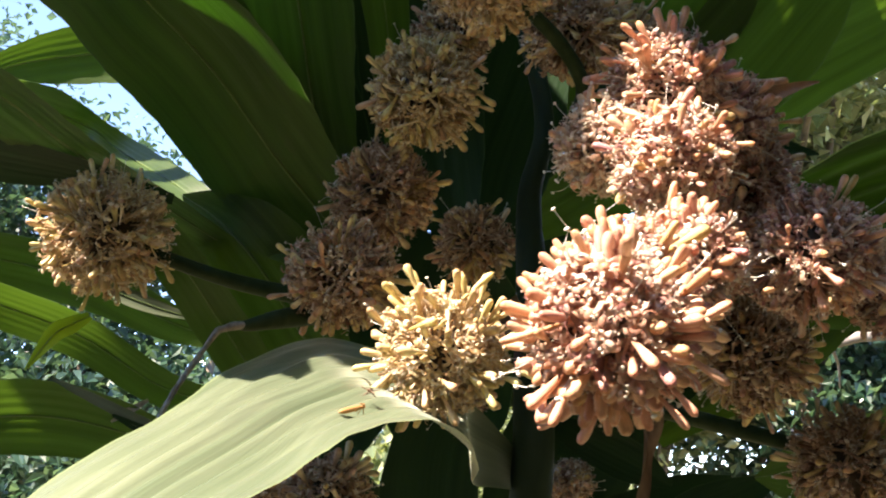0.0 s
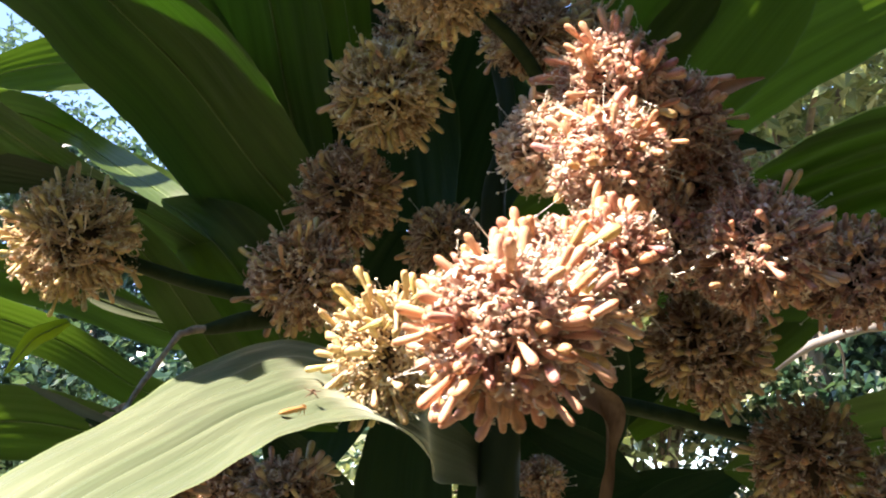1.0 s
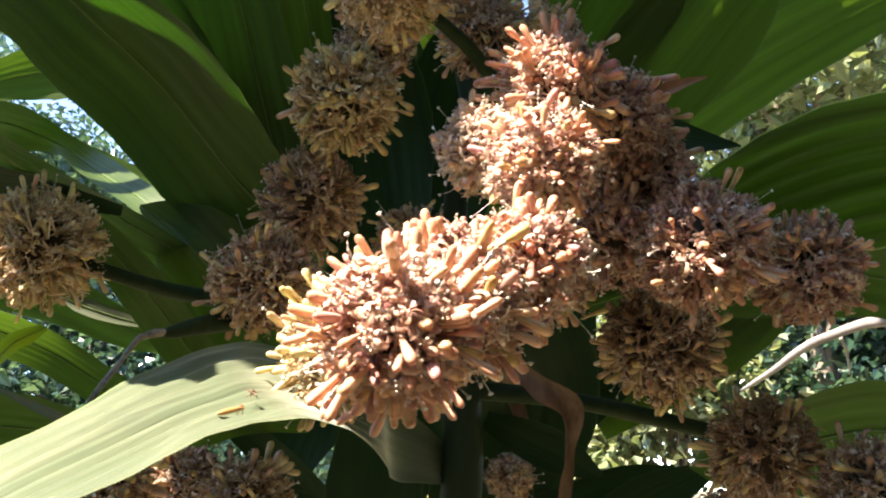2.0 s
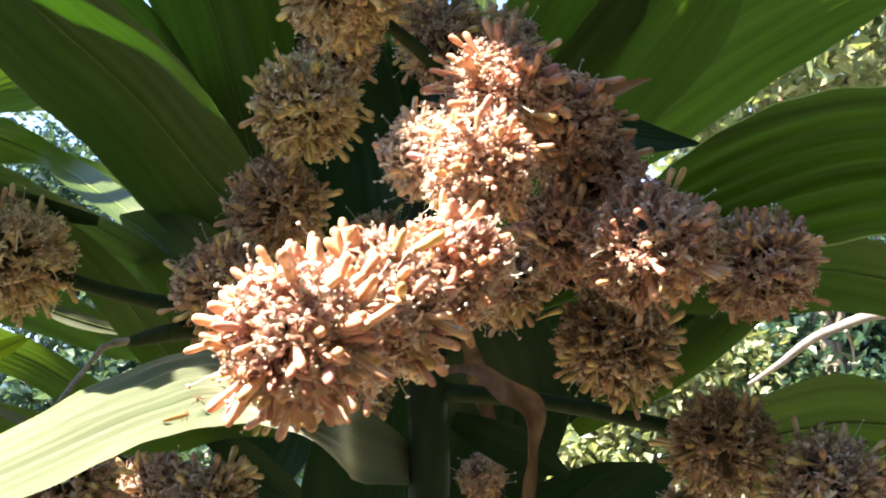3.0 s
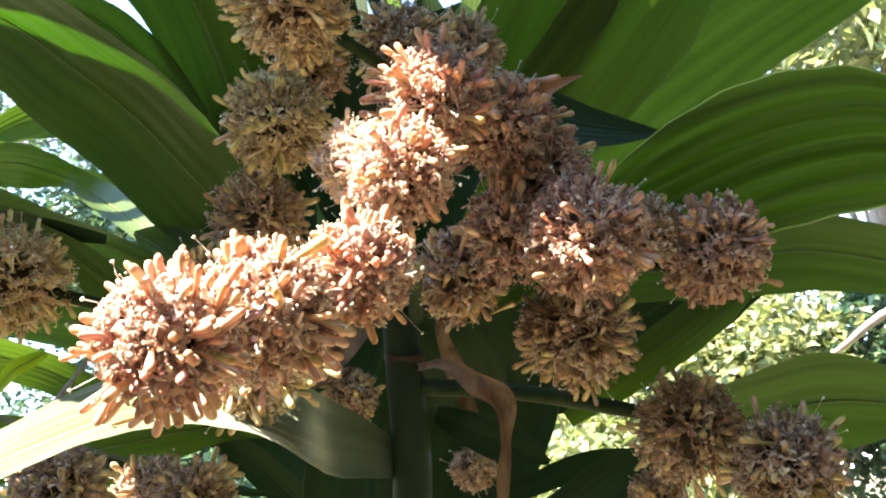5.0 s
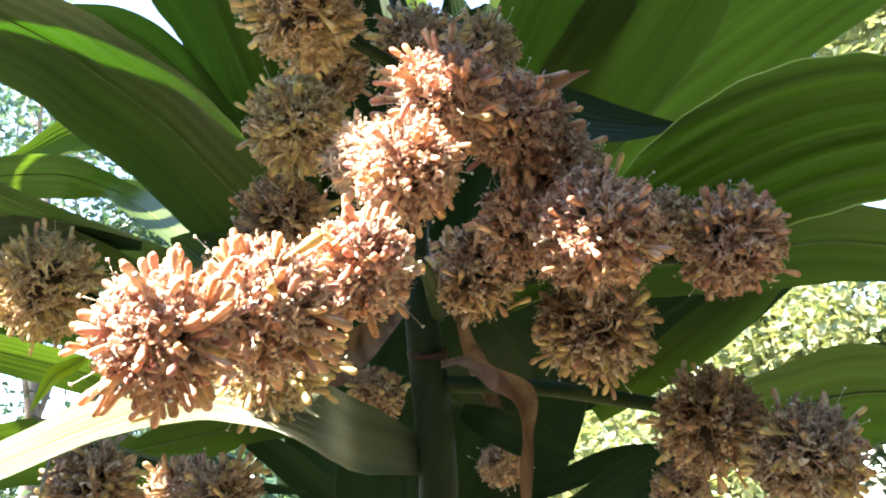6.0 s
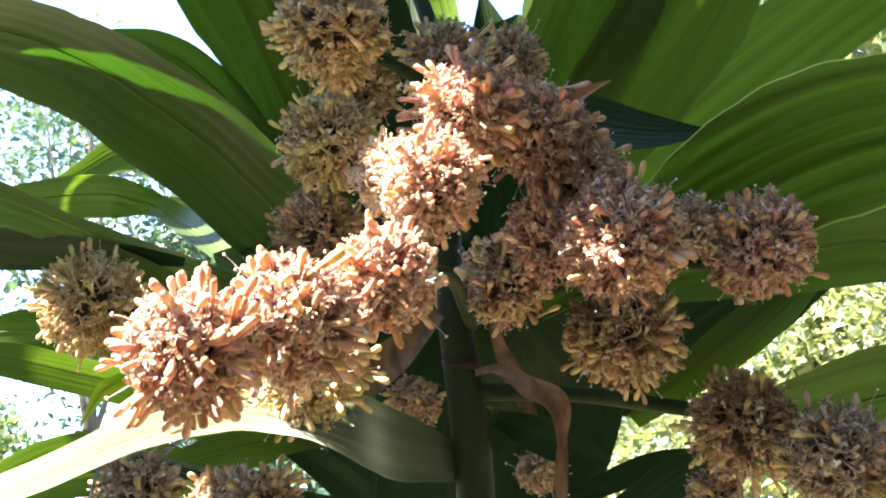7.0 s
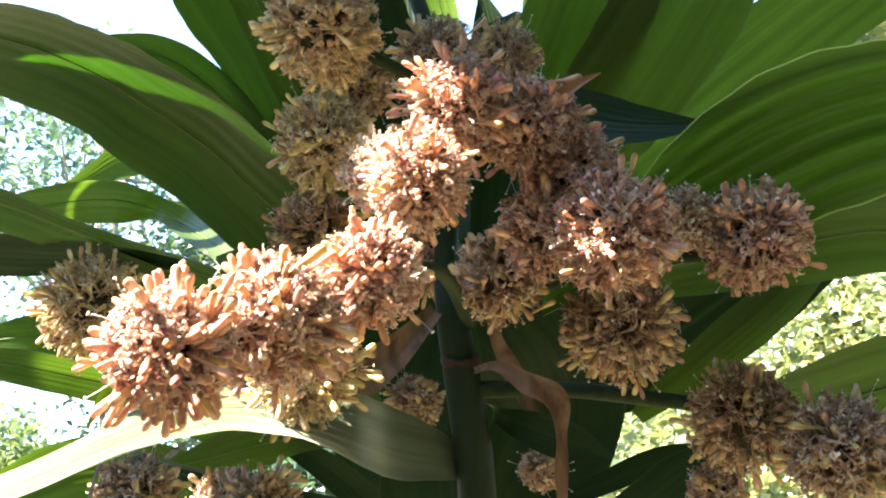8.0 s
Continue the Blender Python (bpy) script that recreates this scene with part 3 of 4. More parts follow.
leaf([(-0.0592, 0.7649, 1.8715, 0.0105, -0.0216, 0.0094), (-0.1162, 0.7373, 1.9307, 0.0327, -0.0340, 0.0263), (-0.1493, 0.7062, 1.9675, 0.0463, -0.0474, 0.0186), (-0.1817, 0.6777, 2.0076, 0.0534, -0.0450, 0.0132), (-0.2111, 0.6434, 2.0312, 0.0525, -0.0445, 0.0103), (-0.2338, 0.6069, 2.0494, 0.0520, -0.0493, 0.0069), (-0.2625, 0.5558, 2.0573, 0.0550, -0.0467, 0.0001), (-0.2798, 0.5008, 2.0469, 0.0467, -0.0373, 0.0017), (-0.2404, 0.3959, 1.9933, 0.0551, -0.0488, -0.0218), (-0.2206, 0.3325, 1.9581, 0.0088, -0.0074, -0.0045)],
     MAT_LEAF_THICK, plant, "broad dark green strap leaf seen from below", seed=1, wave=0.02)
# backing leaf behind the heads, coloured as deep shade
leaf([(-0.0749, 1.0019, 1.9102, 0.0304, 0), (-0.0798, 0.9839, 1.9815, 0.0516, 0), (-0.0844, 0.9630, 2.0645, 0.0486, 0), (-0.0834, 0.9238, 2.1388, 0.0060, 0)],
     MAT_LEAF_SHADED, plant, "", seed=2, rib=False)
leaf([(-0.0958, 0.819, 1.9475, 0.0218, 10), (-0.1101, 0.7694, 2.0265, 0.0425, 20), (-0.1159, 0.7032, 2.0857, 0.053, 25), (-0.1258, 0.6407, 2.1286, 0.0528, 25), (-0.1328, 0.5556, 2.1688, 0.0353, 25), (-0.1429, 0.4965, 2.2, 0.0042, 25)],
     MAT_LEAF, plant, "", seed=3)
leaf([(-0.0294, 0.5889, 1.9158, 0.0080, -20), (-0.0327, 0.5427, 1.9632, 0.0138, -30), (-0.0379, 0.5089, 2.0033, 0.0171, -30), (-0.0471, 0.4860, 2.0391, 0.0147, -30), (-0.0555, 0.4518, 2.0781, 0.0018, -30)],
     MAT_LEAF, plant, "", seed=4)
leaf([(-0.1041, 0.7326, 1.8734, 0.0050, 0.0000, 0.0060), (-0.1750, 0.7900, 1.9150, 0.0085, 0.0020, 0.0104), (-0.2265, 0.8241, 1.9605, 0.0085, 0.0080, 0.0110), (-0.3090, 0.9091, 2.0260, 0.0040, 0.0250, 0.0170), (-0.3393, 0.9079, 2.0478, -0.0001, 0.0166, 0.0161), (-0.3805, 0.9004, 2.0605, 0.0160, -0.0169, 0.0158), (-0.4037, 0.8842, 2.0621, 0.0150, -0.0174, 0.0169), (-0.4378, 0.8666, 2.0600, 0.0125, -0.0180, 0.0170), (-0.4807, 0.8431, 2.0532, 0.0064, -0.0133, 0.0144), (-0.5297, 0.8039, 2.0409, 0.0007, -0.0009, 0.0037)],
     MAT_LEAF, plant, "", seed=5, wave=0.02)
leaf([(-0.1492, 0.7852, 1.8798, 0.0058, 0.0000, 0.0044), (-0.2123, 0.7459, 1.9125, 0.0180, -0.0129, 0.0034), (-0.2421, 0.6989, 1.9238, 0.0222, -0.0170, 0.0023), (-0.2552, 0.6530, 1.9255, 0.0270, -0.0260, 0.0002), (-0.2615, 0.6087, 1.9269, 0.0278, -0.0258, 0.0003), (-0.2708, 0.5734, 1.9316, 0.0286, -0.0256, 0.0003), (-0.2869, 0.5414, 1.9381, 0.0246, -0.0220, 0.0029), (-0.3156, 0.4991, 1.9523, 0.0051, -0.0044, 0.0007)],
     MAT_LEAF, plant, "", seed=6, wave=0.02)
# a sunlit patch of leaf built as its own pale piece
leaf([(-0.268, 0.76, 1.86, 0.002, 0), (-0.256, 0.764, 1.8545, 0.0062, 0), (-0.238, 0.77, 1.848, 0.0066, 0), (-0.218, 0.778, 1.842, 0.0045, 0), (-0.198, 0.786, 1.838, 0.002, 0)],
     MAT_LEAF_SUNLIT, plant, "pale leaf tip catching the sun", seed=7, front=(-0.5, -1.0, 0.25))
leaf([(-0.1948, 0.6823, 1.9070, 0.0038, 0), (-0.2525, 0.6657, 1.9205, 0.0113, 30), (-0.2946, 0.6347, 1.9219, 0.0183, 40), (-0.3428, 0.6023, 1.9235, 0.0206, 40), (-0.3915, 0.5537, 1.9070, 0.0025, 40)],
     MAT_LEAF_SHADED, plant, "", seed=8, rib=False)
leaf([(-0.1341, 0.9148, 1.9590, 0.0073, -0.0006, 0.0079), (-0.2873, 1.0405, 2.1451, 0.0082, -0.0058, 0.0268), (-0.3869, 1.1038, 2.2187, -0.0051, -0.0112, 0.0355), (-0.4561, 1.1096, 2.2192, -0.0038, -0.0102, 0.0328), (-0.5122, 1.1012, 2.2050, -0.0016, -0.0070, 0.0234), (-0.5557, 1.0968, 2.1868, -0.0011, -0.0046, 0.0154), (-0.6066, 1.0905, 2.1693, -0.0014, -0.0011, 0.0028)],
     MAT_LEAF, plant, "", seed=9, wave=0.02)
leaf([(-0.1389, 0.7462, 2.0247, 0.0103, 0), (-0.1758, 0.7239, 2.0742, 0.0206, 10), (-0.2061, 0.6881, 2.1018, 0.0182, 10), (-0.2477, 0.6741, 2.1188, 0.0101, 0), (-0.2768, 0.6667, 2.1221, 0.0015, 0)],
     MAT_LEAF, plant, "", seed=10)
leaf([(-0.0722, 0.8976, 1.9854, 0.0269, 0), (-0.0819, 0.8689, 2.1005, 0.0399, 0), (-0.0891, 0.8236, 2.1994, 0.0316, 0), (-0.0949, 0.7883, 2.2586, 0.0031, 0)],
     MAT_LEAF_SHADED, plant, "", seed=11, rib=False)
leaf([(0.1088, 1.0065, 1.8792, 0.0351, 0), (0.0883, 0.9853, 1.9643, 0.0555, 0), (0.0665, 0.9424, 2.0537, 0.0459, 0), (0.0550, 0.9175, 2.1538, 0.0287, 0), (0.0493, 0.9008, 2.2206, 0.0029, 0)],
     MAT_LEAF_SHADED, plant, "", seed=12, rib=False)
leaf([(-0.1295, 0.7689, 1.7575, 0.0125, 0), (-0.1491, 0.7489, 1.7963, 0.0192, 0), (-0.1702, 0.7302, 1.83, 0.0202, 5), (-0.1879, 0.7025, 1.8586, 0.019, 10), (-0.2173, 0.6839, 1.8919, 0.0161, 15), (-0.2605, 0.6655, 1.9242, 0.0086, 20), (-0.2905, 0.6597, 1.9476, 0.0012, 20)],
     MAT_LEAF, plant, "", seed=13)
leaf([(-0.0823, 0.7848, 1.7763, 0.0179, 0), (-0.1180, 0.7708, 1.8327, 0.0425, 5), (-0.1493, 0.7589, 1.8805, 0.0469, 10), (-0.1850, 0.7684, 1.9180, 0.0240, 15), (-0.2150, 0.7796, 1.9400, 0.0016, 20)],
     MAT_LEAF, plant, "", seed=14)
leaf([(-0.1538, 0.7848, 1.7683, 0.0058, 0), (-0.2136, 0.7689, 1.7789, 0.0143, 10), (-0.2762, 0.7521, 1.8171, 0.0182, 15), (-0.3326, 0.7261, 1.8385, 0.0177, 15), (-0.3855, 0.7015, 1.8546, 0.0148, 10), (-0.4474, 0.6985, 1.8666, 0.0018, 10)],
     MAT_LEAF, plant, "", seed=15)
leaf([(-0.1711, 0.8149, 1.8213, 0.0066, 0), (-0.2275, 0.8103, 1.8395, 0.0160, 10), (-0.2839, 0.8035, 1.8669, 0.0216, 10), (-0.3450, 0.7989, 1.8851, 0.0235, 10), (-0.4146, 0.7761, 1.8940, 0.0211, 10), (-0.4788, 0.7750, 1.8984, 0.0028, 10)],
     MAT_LEAF, plant, "", seed=16)
leaf([(-0.1541, 0.7179, 1.7140, 0.0056, 0), (-0.2073, 0.7019, 1.7368, 0.0190, 5), (-0.2588, 0.6882, 1.7507, 0.0257, 10), (-0.3042, 0.6678, 1.7499, 0.0250, 10), (-0.3537, 0.6520, 1.7306, 0.0183, 10), (-0.3977, 0.6573, 1.7092, 0.0022, 10)],
     MAT_LEAF, plant, "", seed=18)
leaf([(-0.2560, 0.7060, 1.8260, 0.0030, 0), (-0.2640, 0.6950, 1.8180, 0.0062, 0), (-0.2718, 0.6827, 1.8083, 0.0065, 0), (-0.2866, 0.6760, 1.7831, 0.0007, 0)],
     MAT_LEAF_YOUNG, plant, "small yellow-green leaf tip with light behind it", seed=19)
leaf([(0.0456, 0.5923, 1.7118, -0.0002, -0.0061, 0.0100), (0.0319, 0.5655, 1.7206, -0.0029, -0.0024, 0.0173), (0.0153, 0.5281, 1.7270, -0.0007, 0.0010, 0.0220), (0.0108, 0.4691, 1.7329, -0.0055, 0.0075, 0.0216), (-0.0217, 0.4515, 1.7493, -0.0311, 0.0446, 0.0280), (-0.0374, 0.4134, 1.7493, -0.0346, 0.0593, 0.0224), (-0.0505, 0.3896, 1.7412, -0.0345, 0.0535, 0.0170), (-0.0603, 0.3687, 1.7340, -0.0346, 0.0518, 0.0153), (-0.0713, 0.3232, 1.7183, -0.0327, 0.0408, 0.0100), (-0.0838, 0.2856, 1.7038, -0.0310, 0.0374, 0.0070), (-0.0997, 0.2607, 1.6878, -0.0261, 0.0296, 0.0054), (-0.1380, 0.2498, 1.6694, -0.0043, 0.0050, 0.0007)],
     MAT_LEAF_SUNLIT, plant, "long arching leaf, pale in full sun", seed=20, wave=0.02, keel=0.06, rib=False, pleats=0.036, n=60, smooth_base=0.5)
leaf([(0.1073, 0.5814, 1.8056, 0.0018, -0.0066, 0.0060), (0.1577, 0.5602, 1.8257, 0.0017, -0.0144, 0.0145), (0.1899, 0.5499, 1.8387, -0.0054, -0.0218, 0.0238), (0.2222, 0.5412, 1.8495, -0.0150, -0.0273, 0.0283), (0.2586, 0.5375, 1.8608, -0.0171, -0.0374, 0.0322), (0.2895, 0.5330, 1.8673, -0.0169, -0.0429, 0.0332), (0.3184, 0.5281, 1.8693, -0.0167, -0.0424, 0.0315), (0.3453, 0.5244, 1.8662, -0.0170, -0.0415, 0.0281), (0.3877, 0.5151, 1.8458, -0.0124, -0.0346, 0.0187), (0.4185, 0.4949, 1.8101, -0.0052, -0.0114, -0.0013)],
     MAT_LEAF_RIMMED, plant, "broad leaf with deep lengthwise pleats and a pale margin", seed=21, pleats=0.034, wave=0.015, rib=False)
leaf([(0.1376, 0.6312, 1.8221, 0.0117, -20), (0.2156, 0.6356, 1.8300, 0.0238, -20), (0.2790, 0.6386, 1.8315, 0.0272, -20), (0.3268, 0.6289, 1.8282, 0.0264, -20), (0.3927, 0.6476, 1.8136, 0.0202, -20), (0.4433, 0.6645, 1.7935, 0.0018, 0)],
     MAT_LEAF, plant, "", seed=22)
leaf([(0.0960, 0.6720, 1.9420, 0.0120, -10), (0.1200, 0.6678, 1.9732, 0.0370, -15), (0.1535, 0.6425, 2.0190, 0.0445, -20), (0.1879, 0.6165, 2.0624, 0.0433, -20), (0.2270, 0.5881, 2.1178, 0.0060, -20)],
     MAT_LEAF, plant, "", seed=23, rib=False)
leaf([(0.1180, 0.6630, 1.9150, 0.0127, -10), (0.1536, 0.6625, 1.9486, 0.0382, -15), (0.2042, 0.6495, 1.9965, 0.0460, -20), (0.2501, 0.6346, 2.0473, 0.0454, -20), (0.2991, 0.6087, 2.1017, 0.0060, -20)],
     MAT_LEAF, plant, "", seed=24, rib=False)
leaf([(0.0658, 0.8607, 1.9311, 0.0162, -10), (0.1765, 0.9262, 2.0111, 0.0430, -15), (0.2863, 0.9612, 2.0858, 0.0502, -18), (0.4028, 0.9962, 2.1655, 0.0498, -18), (0.5275, 1.0245, 2.2378, 0.0464, -18), (0.6737, 1.0595, 2.3031, 0.0050, -18)],
     MAT_LEAF, plant, "", seed=25, rib=False)
leaf([(0.0993, 0.5931, 1.9637, 0.0119, 0), (0.1470, 0.5910, 1.9334, 0.0192, 10), (0.1865, 0.5837, 1.9152, 0.0134, 10), (0.2318, 0.5757, 1.9038, 0.0007, 0)],
     MAT_LEAF_SHADED, plant, "leaf with a pointed tip, darkened to a shaded bluish green", seed=26, rib=False)
leaf([(0.1950, 0.6330, 1.7105, 0.0012, -10), (0.2239, 0.6384, 1.7146, 0.0220, -15), (0.2762, 0.6471, 1.7247, 0.0349, -20), (0.3290, 0.6466, 1.7302, 0.0343, -20), (0.4049, 0.6566, 1.7170, 0.0036, -20)],
     MAT_LEAF, plant, "", seed=27)
leaf([(0.0974, 0.7172, 1.7479, 0.0127, 0), (0.1788, 0.7249, 1.7842, 0.0339, -10), (0.2377, 0.7192, 1.8129, 0.0343, -10), (0.3002, 0.7124, 1.8481, 0.0272, -10), (0.3675, 0.7168, 1.8848, 0.0025, -10)],
     MAT_LEAF_SHADED, plant, "", seed=28, rib=False)
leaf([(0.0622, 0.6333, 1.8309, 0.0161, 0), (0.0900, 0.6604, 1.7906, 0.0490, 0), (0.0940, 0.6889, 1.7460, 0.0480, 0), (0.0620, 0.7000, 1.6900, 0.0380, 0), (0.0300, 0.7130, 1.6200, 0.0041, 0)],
     MAT_LEAF_SHADED, plant, "", seed=29, rib=False)
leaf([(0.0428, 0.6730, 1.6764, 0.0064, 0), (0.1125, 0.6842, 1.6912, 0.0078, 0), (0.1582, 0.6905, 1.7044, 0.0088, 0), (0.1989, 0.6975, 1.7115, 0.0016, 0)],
     MAT_LEAF_SHADED, plant, "", seed=30, rib=False)
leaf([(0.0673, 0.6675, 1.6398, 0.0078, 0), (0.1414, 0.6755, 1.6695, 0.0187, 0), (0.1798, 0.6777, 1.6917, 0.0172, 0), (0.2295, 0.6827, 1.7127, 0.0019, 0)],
     MAT_LEAF_SHADED, plant, "", seed=31, rib=False)
# backing leaves that close bright gaps, with shade put into their colour
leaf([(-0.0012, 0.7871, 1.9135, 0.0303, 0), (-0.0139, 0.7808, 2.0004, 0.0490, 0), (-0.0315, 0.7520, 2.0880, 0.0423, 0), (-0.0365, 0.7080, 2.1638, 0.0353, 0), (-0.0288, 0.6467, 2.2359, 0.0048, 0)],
     MAT_LEAF_SHADED, plant, "", seed=32, rib=False)
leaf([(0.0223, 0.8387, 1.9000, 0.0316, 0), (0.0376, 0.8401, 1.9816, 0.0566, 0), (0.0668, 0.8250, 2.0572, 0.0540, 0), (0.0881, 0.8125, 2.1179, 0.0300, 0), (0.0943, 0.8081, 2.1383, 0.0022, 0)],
     MAT_LEAF_SHADED, plant, "", seed=33, rib=False)
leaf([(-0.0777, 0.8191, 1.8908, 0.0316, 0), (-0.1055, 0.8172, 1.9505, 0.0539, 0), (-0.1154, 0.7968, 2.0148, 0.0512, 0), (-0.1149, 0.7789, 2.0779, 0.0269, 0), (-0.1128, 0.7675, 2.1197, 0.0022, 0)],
     MAT_LEAF_SHADED, plant, "", seed=34, rib=False)
leaf([(0.0341, 0.8470, 2.1040, 0.0079, 0), (0.0150, 0.8430, 2.1763, 0.0165, 0), (0.0127, 0.8297, 2.2213, 0.0175, 0), (0.0166, 0.7911, 2.2870, 0.0022, 0)],
     MAT_LEAF_YOUNG, plant, "yellow-green leaf with the sun behind it", seed=35)
leaf([(-0.2354, 1.1206, 2.0006, 0.0106, 0), (-0.3227, 1.1853, 2.0717, 0.0199, 0), (-0.3929, 1.1951, 2.1149, 0.0195, 0), (-0.4435, 1.1878, 2.1443, 0.0123, 0), (-0.4796, 1.1826, 2.1653, 0.0022, 0)],
     MAT_LEAF, plant, "", seed=36)
leaf([(0.0237, 0.9231, 2.0463, 0.0229, 0), (0.0155, 0.9461, 2.1184, 0.0358, 0), (0.0103, 0.9343, 2.1650, 0.0286, 0), (0.0079, 0.9263, 2.1970, 0.0024, 0)],
     MAT_LEAF_SHADED, plant, "", seed=37, rib=False)
leaf([(0.1654, 0.9608, 1.9118, 0.0229, 0), (0.1544, 0.9715, 1.8677, 0.0344, 0), (0.1431, 0.9836, 1.8181, 0.0344, 0), (0.1346, 0.9957, 1.7684, 0.0057, 0)],
     MAT_LEAF_SHADED, plant, "", seed=38, rib=False)
leaf([(0.0663, 0.5978, 1.7413, 0.0054, 0), (0.0884, 0.5904, 1.7293, 0.0113, 0), (0.1117, 0.5933, 1.7180, 0.0120, 0), (0.1350, 0.5965, 1.7051, 0.0017, 0)],
     MAT_LEAF_SHADED, plant, "", seed=39, rib=False)
leaf([(-0.0533, 0.6749, 1.7443, 0.0034, 0), (-0.0901, 0.6545, 1.7500, 0.0100, 0), (-0.1231, 0.6373, 1.7472, 0.0165, 0), (-0.1565, 0.6314, 1.7421, 0.0132, 0), (-0.1917, 0.6248, 1.7380, 0.0012, 0)],
     MAT_LEAF, plant, "", seed=40)
leaf([(-0.1460, 0.6693, 1.7666, 0.0013, 0), (-0.1031, 0.6634, 1.7458, 0.0085, 0), (-0.0672, 0.6808, 1.7128, 0.0127, 0), (-0.0335, 0.7011, 1.6675, 0.0127, 0), (-0.0093, 0.7214, 1.6151, 0.0042, 0)],
     MAT_LEAF_SHADED, plant, "", seed=41, rib=False)
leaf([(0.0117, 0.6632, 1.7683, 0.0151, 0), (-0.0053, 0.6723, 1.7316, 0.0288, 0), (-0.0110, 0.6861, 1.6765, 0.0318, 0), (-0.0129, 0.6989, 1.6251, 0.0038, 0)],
     MAT_LEAF_SHADED, plant, "", seed=42, rib=False)
flower_head(0.0380, 0.2252, 1.7368, 0.0209, plant, 143, "cluster of pink club-shaped buds, sunlit", tint="pink", buds=215, opens=260, styles=26, size=0.95, out=(0.92, 1.42), fill=0.88, bud_size=1.0, axis=(-0.018, -0.063, -0.015), thick=0.78)
flower_head(0.0521, 0.2757, 1.7522, 0.0240, plant, 144, "cluster of pinkish tan buds, half in sun", tint="pink", buds=130, opens=340, styles=22, out=(0.9, 1.36), fill=0.91, bud_size=1.05, thick=0.78)
flower_head(0.0774, 0.3112, 1.7718, 0.0209, plant, 145, "cluster of pinkish tan buds, sunlit", tint="pink", buds=100, opens=260, styles=18, out=(0.9, 1.36), fill=0.91, bud_size=1.05, thick=0.78)
flower_head(0.0879, 0.3606, 1.8242, 0.0244, plant, 146, "cluster of pinkish cream and tan buds, sunlit", tint="pink", buds=115, opens=300, out=(0.88, 1.34), fill=0.92, bud_size=1.05, thick=0.78)
flower_head(0.0657, 0.3866, 1.8396, 0.0207, plant, 147, "cluster of withered tan florets", tint="cream", buds=25, opens=230)
flower_head(-0.0005, 0.4330, 1.7610, 0.0305, plant, 148, "cluster of yellow-tan buds, sunlit", tint="gold", buds=150, opens=300, out=(0.86, 1.4), fill=0.92, styles=18)
flower_head(0.1001, 0.4097, 1.8767, 0.0289, plant, 149, "cluster of tan buds and withered florets", tint="pink", buds=115, opens=280, out=(0.9, 1.32), fill=0.9)
flower_head(0.1317, 0.4415, 1.8714, 0.0296, plant, 150, "cluster of tan buds and withered florets", tint="pink", buds=105, opens=280, out=(0.88, 1.32), fill=0.9)
flower_head(0.1480, 0.4620, 1.8480, 0.0275, plant, 151, "cluster of tan buds and withered florets", tint="pink", buds=64, opens=240)
flower_head(0.0990, 0.4791, 1.8038, 0.0266, plant, 152, "ball of tan buds and withered brown florets in the shade", buds=99, opens=212)
flower_head(0.1290, 0.4560, 1.8185, 0.0280, plant, 153, "cluster of pinkish tan buds in the shade", tint="pink", buds=60, opens=212)
flower_head(0.1650, 0.4336, 1.8059, 0.0322, plant, 154, "cluster of pinkish tan buds with one sunlit patch", tint="pink", buds=104, opens=330)
flower_head(0.1585, 0.5055, 1.7720, 0.0349, plant, 155, "ball of tan buds and withered brown florets in the shade", buds=145, opens=263)
flower_head(0.2360, 0.4962, 1.8060, 0.0305, plant, 156, "cluster of pinkish tan buds in the shade", tint="pink", buds=96, opens=300)
flower_head(0.2000, 0.4800, 1.8190, 0.0175, plant, 157, "cluster of withered brown florets in the shade", buds=20, opens=160)
flower_head(0.2144, 0.5340, 1.7154, 0.0324, plant, 158, "ball of tan buds and withered brown florets in the shade", buds=117, opens=246)
flower_head(0.2582, 0.5079, 1.6919, 0.0306, plant, 159, "ball of tan buds and withered brown florets in the shade", buds=117, opens=246)
flower_head(0.1944, 0.5572, 1.6782, 0.0167, plant, 160, "ball of tan buds and withered brown florets in the shade", buds=44, opens=102)
flower_head(0.0724, 0.5134, 1.9555, 0.0299, plant, 161, "ball of tan buds and withered brown florets in the shade", buds=90, opens=212)
flower_head(0.1098, 0.5412, 1.9615, 0.0242, plant, 162, "ball of tan buds and withered brown florets in the shade", buds=58, opens=161)
flower_head(0.0245, 0.4335, 1.9508, 0.0342, plant, 163, "ball of yellow-tan buds and withered brown florets in the shade", tint="gold", buds=150, opens=255, out=(0.84, 1.22))
flower_head(0.0056, 0.5601, 1.9751, 0.0259, plant, 164, "ball of tan buds and withered brown florets in the shade", buds=81, opens=161)
flower_head(-0.0103, 0.5218, 1.9221, 0.0340, plant, 165, "ball of yellow-tan buds and withered brown florets in the shade", tint="gold", buds=160, opens=272, out=(0.84, 1.22))
flower_head(-0.0369, 0.5646, 1.8742, 0.0331, plant, 166, "ball of tan buds and withered brown florets in the shade", buds=136, opens=229)
flower_head(-0.0544, 0.5179, 1.8138, 0.0316, plant, 167, "ball of tan buds and withered brown florets in the shade", buds=136, opens=238)
flower_head(-0.1923, 0.5413, 1.8436, 0.0392, plant, 168, "ball of tan buds, lit by the sun on one side", tint="gold", buds=150, opens=290, out=(0.84, 1.2))
flower_head(0.0212, 0.6394, 1.8637, 0.0280, plant, 169, "ball of tan buds and withered brown florets in the shade", buds=99, opens=153)
